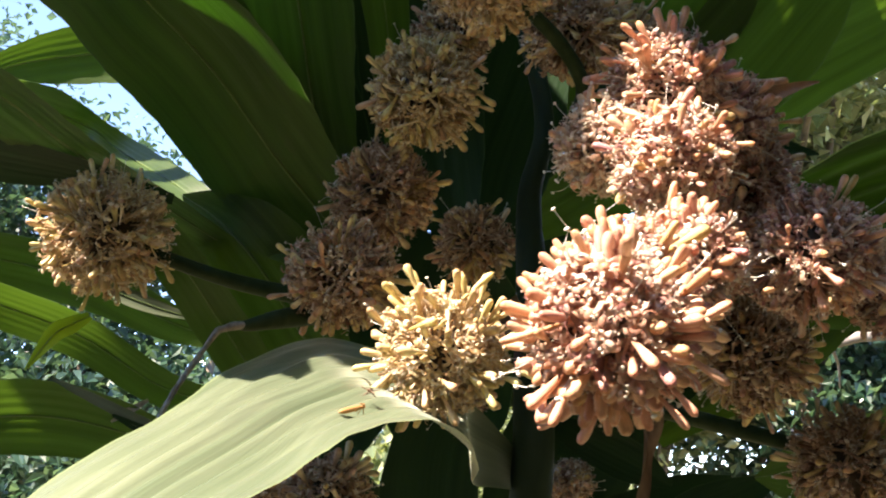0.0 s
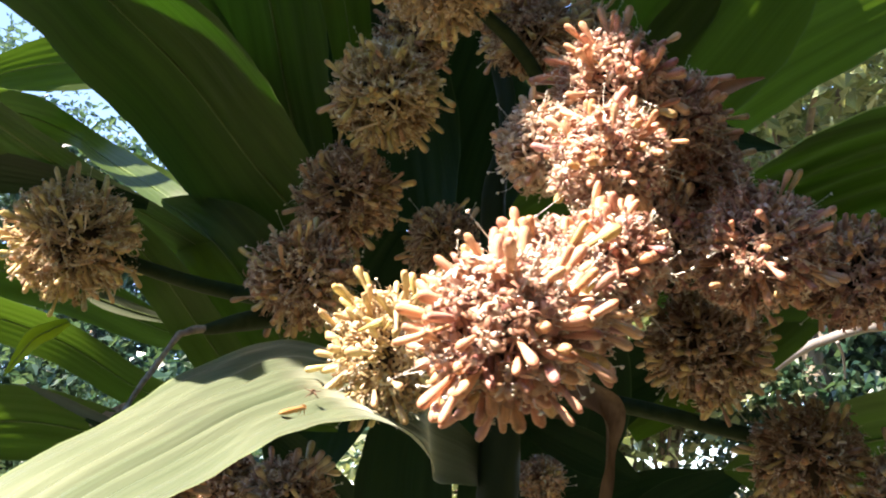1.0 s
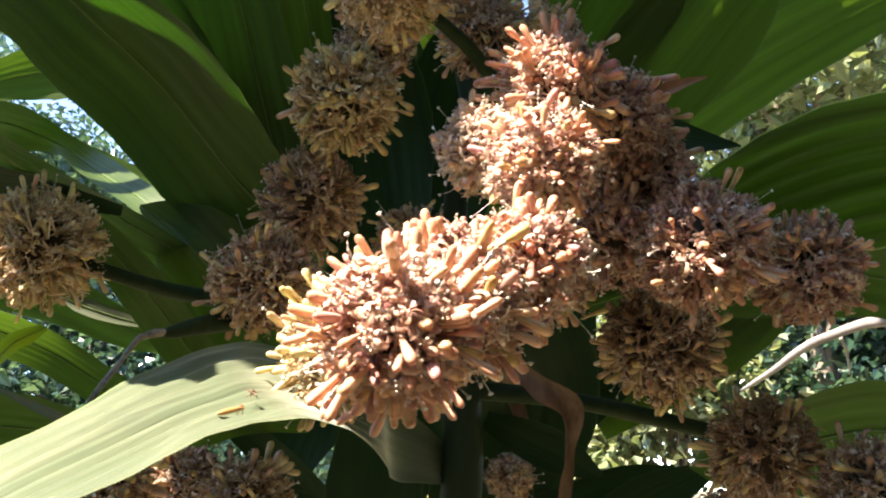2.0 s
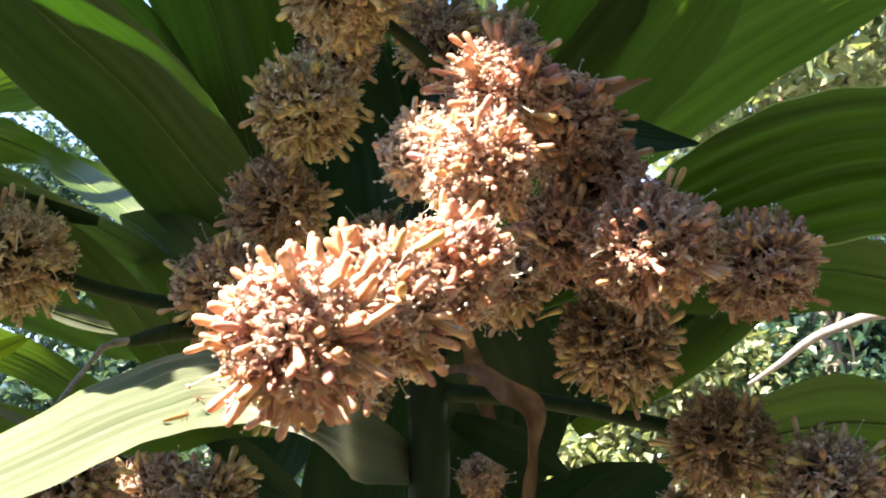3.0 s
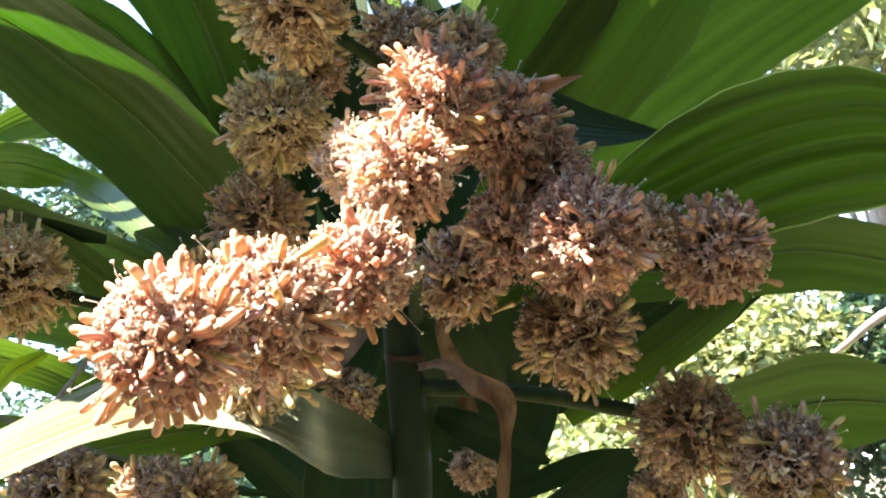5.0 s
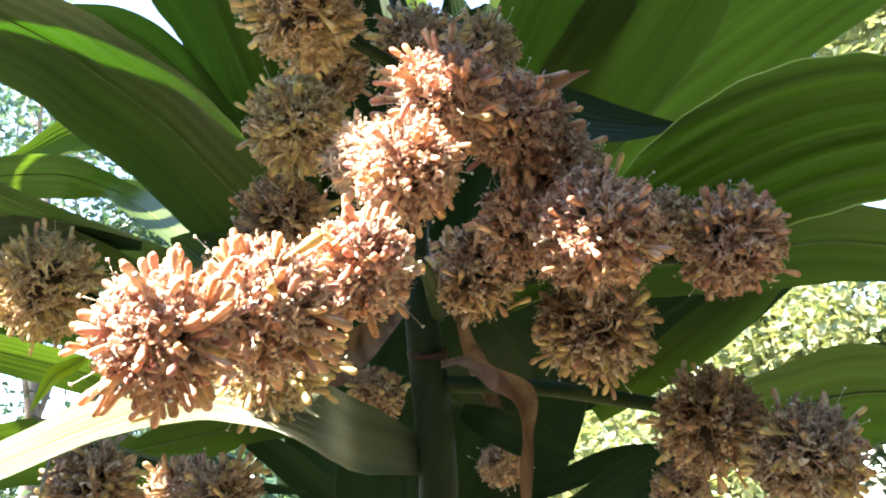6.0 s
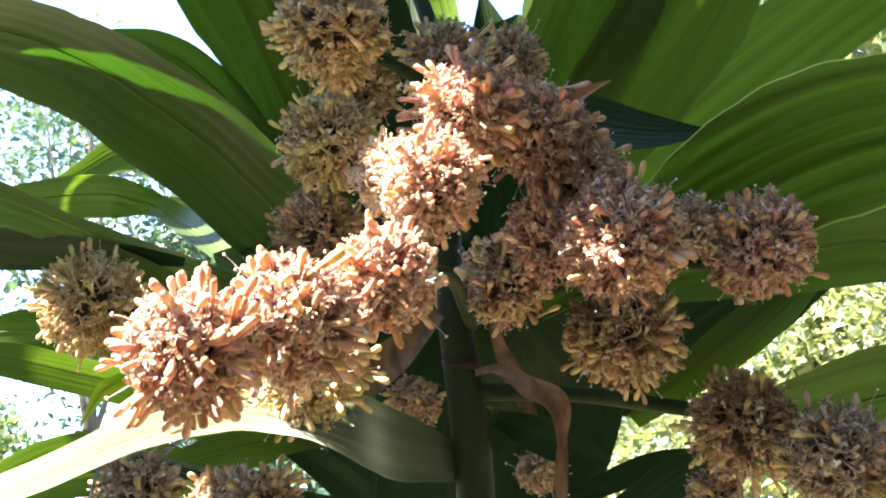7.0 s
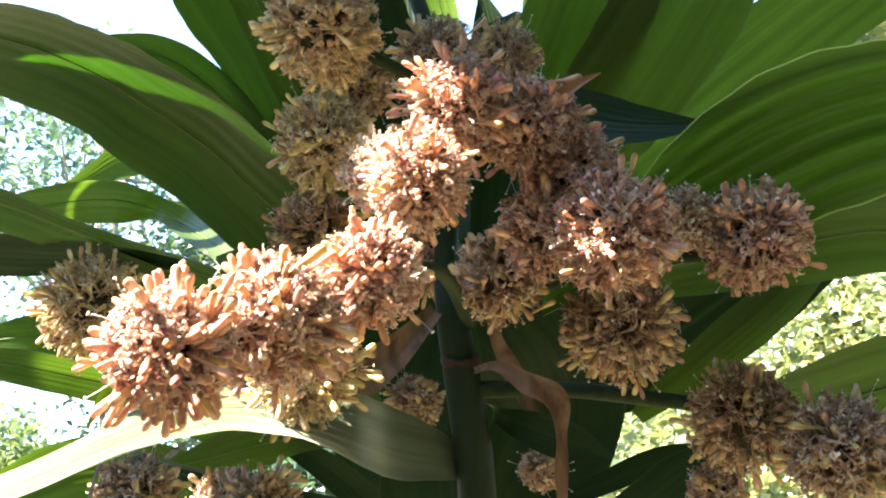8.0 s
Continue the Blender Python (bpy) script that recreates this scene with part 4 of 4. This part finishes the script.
flower_head(-0.1217, 0.4716, 1.7090, 0.0260, plant, 170, "ball of tan buds and withered brown florets in the shade", buds=117, opens=178)
flower_head(-0.0577, 0.4995, 1.6960, 0.0253, plant, 171, "ball of tan buds and withered brown florets in the shade", buds=63, opens=127)
flower_head(-0.1050, 0.5560, 1.7040, 0.0257, plant, 172, "ball of tan buds and withered brown florets in the shade", buds=81, opens=161)
flower_head(0.0090, 0.6080, 1.7590, 0.0190, plant, 173, "ball of tan buds and withered brown florets in the shade", buds=81, opens=127)
flower_head(0.0820, 0.6560, 1.7080, 0.0155, plant, 174, "ball of tan buds and withered brown florets in the shade", buds=81, opens=119)
stalk([(-0.1875, 0.5417, 1.8420, 0.00449), (-0.1581, 0.5546, 1.8319, 0.00425), (-0.1210, 0.5675, 1.8213, 0.00465), (-0.0758, 0.5798, 1.8135, 0.00541), (-0.0220, 0.5921, 1.8054, 0.00619)], MAT_STALK, plant, "stalk", "dark green flower stalk")
stalk([(0.0288, 0.4494, 1.9505, 0.00357), (0.0440, 0.4635, 1.9427, 0.00362), (0.0644, 0.4841, 1.9309, 0.00403), (0.0776, 0.5084, 1.9157, 0.00414), (0.0709, 0.5517, 1.9003, 0.00440)], MAT_STALK, plant, "stalk", "")
stalk([(0.0548, 0.5718, 1.7572, 0.00572), (0.1161, 0.5626, 1.7477, 0.00482), (0.1652, 0.5661, 1.7361, 0.00473), (0.2120, 0.5591, 1.7225, 0.00392)], MAT_STALK, plant, "stalk", "")
stalk([(0.0388, 0.2371, 1.7389, 0.00187), (0.0523, 0.2885, 1.7507, 0.00241), (0.0758, 0.3218, 1.7705, 0.00268), (0.0835, 0.3994, 1.7918, 0.00328), (0.0628, 0.5618, 1.7987, 0.00482)], MAT_STALK, plant, "stalk", "")
stalk([(0.0776, 0.3825, 1.8275, 0.00316), (0.0947, 0.4256, 1.8763, 0.00351), (0.1295, 0.4557, 1.8723, 0.00365), (0.1441, 0.4776, 1.8440, 0.00371), (0.1539, 0.4796, 1.8073, 0.00365), (0.1236, 0.5163, 1.8043, 0.00392), (0.0626, 0.5609, 1.8017, 0.00501)], MAT_STALK, plant, "stalk", "")
stalk([(0.1625, 0.4611, 1.8044, 0.00322), (0.1991, 0.4955, 1.8016, 0.00337), (0.2308, 0.5023, 1.8025, 0.00306)], MAT_STALK, plant, "stalk", "")
# two more backing leaves, dark as the shade behind the flower heads
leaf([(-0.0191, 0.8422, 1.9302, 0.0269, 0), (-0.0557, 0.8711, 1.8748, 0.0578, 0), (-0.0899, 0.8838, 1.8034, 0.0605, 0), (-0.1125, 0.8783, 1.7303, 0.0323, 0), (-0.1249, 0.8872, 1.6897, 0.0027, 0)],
     MAT_LEAF_SHADED, plant, "", seed=75, rib=False)
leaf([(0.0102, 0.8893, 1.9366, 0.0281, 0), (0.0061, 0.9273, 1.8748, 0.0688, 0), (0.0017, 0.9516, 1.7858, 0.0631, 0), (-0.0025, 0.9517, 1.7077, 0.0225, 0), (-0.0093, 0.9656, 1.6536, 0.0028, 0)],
     MAT_LEAF_SHADED, plant, "", seed=76, rib=False)
stalk([(-0.0487, 0.5806, 1.8102, 0.00744), (-0.0693, 0.5325, 1.7964, 0.00619), (-0.0860, 0.5037, 1.7879, 0.00497), (-0.0986, 0.4945, 1.7834, 0.00315), (-0.1025, 0.4927, 1.7825, 0.00200)], MAT_STALK, plant, "withered_branch", "withered dark flower branch")
stalk([(-0.1000, 0.4930, 1.7831, 0.00190), (-0.1055, 0.4893, 1.7822, 0.00225), (-0.1097, 0.4871, 1.7802, 0.00165), (-0.1121, 0.4853, 1.7790, 0.00185), (-0.1165, 0.4800, 1.7700, 0.00120), (-0.1198, 0.4750, 1.7625, 0.00150), (-0.1250, 0.4622, 1.7476, 0.00135), (-0.1290, 0.4550, 1.7353, 0.00125), (-0.1325, 0.4490, 1.7220, 0.00110), (-0.1350, 0.4470, 1.7080, 0.00105), (-0.1360, 0.4465, 1.6950, 0.00060)], MAT_DRY_GREY, plant, "dry_tip", "grey shrivelled end of a flower branch")
leaf([(0.0623, 0.5601, 1.7670, 0.0021, 0), (0.0792, 0.5455, 1.7652, 0.0032, 15), (0.0980, 0.5398, 1.7560, 0.0072, -30), (0.1085, 0.5422, 1.7400, 0.0078, 40), (0.1088, 0.5479, 1.7188, 0.0046, 70), (0.1073, 0.5526, 1.7012, 0.0044, 35), (0.1053, 0.5586, 1.6787, 0.0027, 10), (0.1032, 0.5636, 1.6594, 0.0007, 0)],
     MAT_DRY, plant, "curled dry brown bract hanging from the stem", seed=77, rib=False, keel=0.75, wave=0.35, name='dry_bract')
leaf([(0.0770, 0.5600, 1.8060, 0.0030, 0), (0.0781, 0.5647, 1.7853, 0.0040, 0), (0.0821, 0.5809, 1.7688, 0.0065, 0), (0.0844, 0.5969, 1.7519, 0.0051, 20), (0.0902, 0.6035, 1.7333, 0.0037, 30), (0.0944, 0.6081, 1.7203, 0.0011, 30)],
     MAT_DRY, plant, "dry brown strip of bract", seed=78, rib=False, keel=0.4, wave=0.2, name='dry_bract')
leaf([(0.0440, 0.5500, 1.8060, 0.0050, 0), (0.0290, 0.5380, 1.7900, 0.0080, 15), (0.0150, 0.5260, 1.7760, 0.0110, 20), (0.0060, 0.5100, 1.7620, 0.0090, 25), (0.0010, 0.5000, 1.7560, 0.0030, 25)],
     MAT_DRY, plant, "broad dry brown bract behind the flowers", seed=79, rib=False, keel=0.4, wave=0.15, name='dry_bract')
leaf([(0.1406, 0.4359, 1.8759, 0.0026, 0), (0.1526, 0.4270, 1.8792, 0.0037, 10), (0.1633, 0.4222, 1.8817, 0.0023, 20), (0.1723, 0.4195, 1.8834, 0.0006, 30)],
     MAT_DRY_RED, plant, "curled reddish brown leaf tip", seed=80, rib=False, keel=0.7, wave=0.1, name='dry_bract')
stalk([(0.0527, 0.5656, 1.7773, 0.01216), (0.0526, 0.5658, 1.7766, 0.01262), (0.0529, 0.5665, 1.7745, 0.01262), (0.0528, 0.5667, 1.7738, 0.01216)], MAT_SCAR, plant, "node_scar", "reddish brown leaf scar round the stem")
fallen = tagged(new("fallen_flower", None), "small orange-brown withered flower fallen on the sunlit leaf", "flower")
FALL = (Vector((-0.0367, 0.3517, 1.7283)), Vector((-0.0287, 0.3563, 1.7307)), Vector((-0.0269, 0.3660, 1.7373)))
fallen.location = FALL[0]
fv, ff = tube([(*(FALL[0] - FALL[0]), 0.0006), (*(FALL[1] - FALL[0]) * 0.35, 0.0011), (*(FALL[1] - FALL[0]) * 0.75, 0.0009), (*(FALL[1] - FALL[0]), 0.0006)], 12, 7)
link_mesh("flower_tube", fv, ff, [MAT_DRY_ORANGE], fallen)
frng = random.Random(77)
fv, ff = [], []
for _ in range(5):
    tv, tf, _ = frng.choice(OPENS)
    off = len(fv)
    tm = aim((frng.gauss(0.8, 0.5), frng.gauss(0, 0.5), frng.gauss(0.3, 0.4)), frng)
    fv += [tuple(p) for p in (tv * 0.32) @ tm.T + np.array(FALL[1] - FALL[0])]
    ff += [tuple(i + off for i in q) for q in tf]
link_mesh("petals", fv, ff, [MAT_DRY_ORANGE], fallen)
bits = tagged(new("fallen_petal", None), "crumpled brown petal fallen on the sunlit leaf", "petal")
bits.location = FALL[2]
fv, ff = [], []
for _ in range(6):
    tv, tf, _ = frng.choice(OPENS)
    off = len(fv)
    tm = aim((frng.gauss(0, 1), frng.gauss(0, 1), frng.gauss(0.5, 0.5)), frng)
    fv += [tuple(p) for p in (tv * 0.32) @ tm.T]
    ff += [tuple(i + off for i in q) for q in tf]
link_mesh("petal", fv, ff, [MAT_DRY], bits)
# unseen crown leaves overhead, placed and trimmed to shade the flowers and leaves below
leaf([(-0.0680, 0.5750, 2.3200, 0.014, 0), (-0.2015, 0.4919, 2.4361, 0.045, 0), (-0.3439, 0.4033, 2.4739, 0.06, 0), (-0.4850, 0.3090, 2.4366, 0.052, 0), (-0.5480, 0.2680, 2.4170, 0.016, 0)], MAT_LEAF, plant, seed=81, front=(0.0, 0.0, 1.0), n=24)
leaf([(-0.0680, 0.5750, 2.3200, 0.014, 0), (-0.2405, 0.4964, 2.4361, 0.045, 0), (-0.4245, 0.3900, 2.4739, 0.039, 0), (-0.5740, 0.3444, 2.4266, 0.05, 0), (-0.6430, 0.3130, 2.4070, 0.014, 0)], MAT_LEAF, plant, seed=82, front=(0.0, 0.0, 1.0), n=24)
leaf([(-0.0680, 0.5750, 2.3200, 0.014, 0), (-0.2945, 0.6014, 2.4541, 0.045, 0), (-0.5361, 0.6296, 2.5111, 0.014, 0), (-0.7324, 0.6524, 2.4794, 0.05, 0), (-0.8230, 0.6630, 2.4670, 0.014, 0)], MAT_LEAF, plant, seed=83, front=(0.0, 0.0, 1.0), n=24)
leaf([(-0.0680, 0.5750, 2.3200, 0.014, 0), (-0.2345, 0.5744, 2.4481, 0.045, 0), (-0.4121, 0.5738, 2.4987, 0.045, 0), (-0.5564, 0.5732, 2.4618, 0.012, 0), (-0.6230, 0.5730, 2.4470, 0.014, 0)], MAT_LEAF, plant, seed=84, front=(0.0, 0.0, 1.0), n=24)
leaf([(-0.0680, 0.5750, 2.3200, 0.014, 0), (-0.2105, 0.6164, 2.4541, 0.045, 0), (-0.3625, 0.6606, 2.5111, 0.06, 0), (-0.4860, 0.6964, 2.4794, 0.05, 0), (-0.5430, 0.7130, 2.4670, 0.014, 0)], MAT_LEAF, plant, seed=85, front=(0.0, 0.0, 1.0), n=24)
leaf([(-0.0680, 0.5750, 2.3200, 0.014, 0), (-0.2645, 0.5414, 2.4361, 0.045, 0), (-0.4741, 0.5056, 2.4739, 0.06, 0), (-0.6444, 0.4550, 2.4266, 0.022, 0), (-0.7230, 0.4630, 2.4070, 0.014, 0)], MAT_LEAF, plant, seed=86, front=(0.0, 0.0, 1.0), n=24)
leaf([(-0.0680, 0.5750, 2.3200, 0.014, 0), (-0.2825, 0.5744, 2.4421, 0.045, 0), (-0.5113, 0.5600, 2.4863, 0.022, 0), (-0.6972, 0.5600, 2.4442, 0.024, 0), (-0.7830, 0.5730, 2.4270, 0.014, 0)], MAT_LEAF, plant, seed=87, front=(0.0, 0.0, 1.0), n=24)
leaf([(-0.0680, 0.5750, 2.3200, 0.014, 0), (-0.2705, 0.6344, 2.4511, 0.045, 0), (-0.4865, 0.7150, 2.5049, 0.04, 0), (-0.6620, 0.7550, 2.4706, 0.056, 0), (-0.7430, 0.7730, 2.4570, 0.014, 0)], MAT_LEAF, plant, seed=88, front=(0.0, 0.0, 1.0), n=24)
leaf([(-0.0680, 0.5750, 2.3200, 0.014, 0), (-0.1970, 0.4424, 2.4421, 0.045, 0), (-0.3246, 0.3110, 2.4863, 0.06, 0), (-0.4050, 0.2300, 2.4542, 0.045, 0), (-0.4300, 0.2050, 2.4470, 0.010, 0)], MAT_LEAF, plant, seed=89, front=(0.0, 0.0, 1.0), n=24)
leaf([(-0.0680, 0.5750, 2.3200, 0.014, 0), (-0.1745, 0.4349, 2.4511, 0.045, 0), (-0.2781, 0.2985, 2.5049, 0.06, 0), (-0.3350, 0.2250, 2.4806, 0.04, 0), (-0.3530, 0.2010, 2.4700, 0.010, 0)], MAT_LEAF, plant, seed=90, front=(0.0, 0.0, 1.0), n=24)
leaf([(-0.0680, 0.5750, 2.3200, 0.014, 0), (-0.1505, 0.4319, 2.4571, 0.045, 0), (-0.2385, 0.2793, 2.5173, 0.06, 0), (-0.3150, 0.1552, 2.4882, 0.035, 0), (-0.3430, 0.0980, 2.4770, 0.014, 0)], MAT_LEAF, plant, seed=91, front=(0.0, 0.0, 1.0), n=24)
leaf([(-0.0680, 0.5750, 2.3200, 0.014, 0), (-0.1340, 0.4499, 2.4541, 0.045, 0), (-0.2000, 0.3265, 2.5111, 0.055, 0), (-0.2420, 0.2300, 2.4894, 0.042, 0), (-0.2500, 0.1950, 2.4800, 0.012, 0)], MAT_LEAF, plant, seed=92, front=(0.0, 0.0, 1.0), n=24)
leaf([(-0.0680, 0.5750, 2.3200, 0.014, 0), (-0.1121, 0.4349, 2.4511, 0.045, 0), (-0.1591, 0.2855, 2.5049, 0.06, 0), (-0.1980, 0.1640, 2.4706, 0.056, 0), (-0.2050, 0.1080, 2.4570, 0.014, 0)], MAT_LEAF, plant, seed=93, front=(0.0, 0.0, 1.0), n=24)
leaf([(-0.0680, 0.5750, 2.3200, 0.014, 0), (-0.0935, 0.4334, 2.4511, 0.045, 0), (-0.1207, 0.2824, 2.5049, 0.06, 0), (-0.1428, 0.1596, 2.4706, 0.05, 0), (-0.1530, 0.1030, 2.4570, 0.014, 0)], MAT_LEAF, plant, seed=94, front=(0.0, 0.0, 1.0), n=24)
leaf([(-0.0680, 0.5750, 2.3200, 0.014, 0), (-0.0755, 0.4334, 2.4541, 0.045, 0), (-0.0835, 0.2824, 2.5111, 0.06, 0), (-0.0900, 0.1596, 2.4794, 0.05, 0), (-0.0930, 0.1030, 2.4670, 0.014, 0)], MAT_LEAF, plant, seed=95, front=(0.0, 0.0, 1.0), n=24)
leaf([(-0.0680, 0.5750, 2.3200, 0.014, 0), (-0.0515, 0.4514, 2.4511, 0.045, 0), (-0.0339, 0.3196, 2.5049, 0.06, 0), (-0.0196, 0.2124, 2.4706, 0.05, 0), (-0.0130, 0.1630, 2.4570, 0.014, 0)], MAT_LEAF, plant, seed=96, front=(0.0, 0.0, 1.0), n=24)
leaf([(-0.0680, 0.5750, 2.3200, 0.014, 0), (0.0055, 0.5114, 2.4421, 0.045, 0), (0.0839, 0.4436, 2.4863, 0.06, 0), (0.1476, 0.3884, 2.4442, 0.05, 0), (0.1770, 0.3630, 2.4270, 0.014, 0)], MAT_LEAF, plant, seed=97, front=(0.0, 0.0, 1.0), n=24)
leaf([(-0.0680, 0.5750, 2.3200, 0.014, 0), (0.0235, 0.6644, 2.4571, 0.045, 0), (0.1211, 0.7598, 2.5173, 0.075, 0), (0.2300, 0.8650, 2.4982, 0.075, 0), (0.3700, 1.0000, 2.4770, 0.014, 0)], MAT_LEAF, plant, seed=98, front=(0.0, 0.0, 1.0), n=24)
leaf([(-0.0680, 0.5750, 2.3200, 0.014, 0), (0.0535, 0.6464, 2.4481, 0.045, 0), (0.1831, 0.7226, 2.4987, 0.06, 0), (0.2884, 0.7844, 2.4618, 0.05, 0), (0.3370, 0.8130, 2.4470, 0.014, 0)], MAT_LEAF, plant, seed=99, front=(0.0, 0.0, 1.0), n=24)
leaf([(-0.0680, 0.5750, 2.3200, 0.014, 0), (-0.2200, 0.4500, 2.4400, 0.045, 0), (-0.3800, 0.3300, 2.4800, 0.055, 0), (-0.5000, 0.2050, 2.4500, 0.055, 0), (-0.5650, 0.1250, 2.4300, 0.014, 0)], MAT_LEAF, plant, seed=100, front=(0.0, 0.0, 1.0), n=24)
leaf([(-0.0680, 0.5750, 2.3200, 0.014, 0), (-0.2600, 0.5100, 2.4400, 0.045, 0), (-0.4500, 0.4950, 2.4800, 0.038, 0), (-0.6000, 0.4100, 2.4500, 0.050, 0), (-0.6800, 0.3850, 2.4300, 0.014, 0)], MAT_LEAF, plant, seed=101, front=(0.0, 0.0, 1.0), n=24)
leaf([(-0.0680, 0.5750, 2.3200, 0.014, 0), (-0.0200, 0.6700, 2.4400, 0.045, 0), (0.0500, 0.8000, 2.4900, 0.060, 0), (0.1500, 0.9500, 2.4700, 0.060, 0), (0.2500, 1.0800, 2.4400, 0.014, 0)], MAT_LEAF, plant, seed=102, front=(0.0, 0.0, 1.0), n=24)
leaf([(-0.0680, 0.5750, 2.3200, 0.014, 0), (-0.1550, 0.6400, 2.4400, 0.030, 0), (-0.2450, 0.7300, 2.4900, 0.050, 0), (-0.2950, 0.8300, 2.4700, 0.050, 0), (-0.3300, 0.9200, 2.4400, 0.014, 0)], MAT_LEAF, plant, seed=103, front=(0.0, 0.0, 1.0), n=24)
leaf([(0.1500, 0.7000, 1.7370, 0.0060, 0), (0.1840, 0.7000, 1.7580, 0.0125, 0), (0.2130, 0.7000, 1.7760, 0.0165, 0), (0.2440, 0.7000, 1.7950, 0.0170, 0), (0.2760, 0.7000, 1.8170, 0.0150, 0), (0.3150, 0.7000, 1.8430, 0.0030, 0)],
     MAT_LEAF, plant, "", seed=104, rib=False)
leaf([(-0.0330, 0.9500, 2.1000, 0.0180, 0), (-0.0370, 0.9500, 2.1950, 0.0200, 0), (-0.0390, 0.9500, 2.2450, 0.0190, 0), (-0.0400, 0.9500, 2.3200, 0.0030, 0)],
     MAT_LEAF_SHADED, plant, "", seed=105, rib=False)
leaf([(0.0950, 0.9500, 2.1000, 0.0180, 0), (0.1010, 0.9500, 2.1700, 0.0200, 0), (0.1060, 0.9500, 2.2200, 0.0190, 0), (0.1150, 0.9500, 2.3000, 0.0030, 0)],
     MAT_LEAF, plant, "", seed=106, rib=False)
# one leaf edge in two strips: lit top coloured pale, shaded underside coloured dark
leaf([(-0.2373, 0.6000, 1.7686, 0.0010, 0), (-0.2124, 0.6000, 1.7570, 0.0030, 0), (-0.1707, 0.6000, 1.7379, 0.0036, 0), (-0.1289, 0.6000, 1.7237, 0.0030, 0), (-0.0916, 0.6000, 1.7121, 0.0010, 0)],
     MAT_LEAF_SUNLIT, plant, "pale sunlit edge of a leaf", seed=107, rib=False)
leaf([(-0.1991, 0.6000, 1.7467, 0.0010, 0), (-0.1682, 0.6000, 1.7326, 0.0042, 0), (-0.1267, 0.6000, 1.7185, 0.0055, 0), (-0.0755, 0.6000, 1.7061, 0.0042, 0), (-0.0402, 0.6000, 1.6991, 0.0010, 0)],
     MAT_LEAF_SHADED, plant, "", seed=108, rib=False)
leaf([(-0.2050, 0.6910, 1.7640, 0.0012, 0), (-0.2180, 0.6900, 1.7560, 0.0026, 0), (-0.2290, 0.6890, 1.7490, 0.0008, 0)],
     MAT_DRY_GREY, plant, "dry whitish leaf tip", seed=109, rib=False, name="dry_leaf_tip")
leaf([(-0.1500, 0.8800, 1.8640, 0.0100, 0), (-0.2050, 0.8800, 1.8960, 0.0190, 0), (-0.2540, 0.8800, 1.9240, 0.0200, 0), (-0.3050, 0.8850, 1.9540, 0.0160, 0), (-0.3600, 0.9000, 1.9850, 0.0020, 0)],
     MAT_LEAF, plant, "", seed=110)
shrub = tagged(new("bare_shrub", None), "pale grey bare branches of a shrub behind the plant", "shrub")
stalk([(1.1785, 4.0404, 2.0764, 0.0075), (1.2493, 3.8231, 2.1310, 0.0128), (1.3191, 3.7082, 2.1883, 0.0165), (1.3924, 3.5995, 2.2214, 0.0180), (1.6007, 3.4950, 2.2558, 0.0210), (2.1383, 3.4315, 2.1699, 0.0255), (2.4842, 3.6078, 1.5063, 0.0338), (2.4725, 3.7952, 0.7486, 0.0375)], MAT_BARK_PALE, shrub, "branch")
stalk([(1.4229, 4.0786, 1.9558, 0.0075), (1.4749, 3.9952, 1.8838, 0.0105), (1.5448, 3.9097, 1.8223, 0.0112), (1.7355, 3.8314, 1.7487, 0.0135), (2.2210, 3.7724, 1.6377, 0.0165), (2.5134, 3.7191, 1.3107, 0.0225)], MAT_BARK_PALE, shrub, "branch")
stalk([(1.4480, 3.6432, 2.2189, 0.0067), (1.4847, 3.6973, 2.1721, 0.0053), (1.5070, 3.7587, 2.0939, 0.0030)], MAT_BARK_PALE, shrub, "twig")
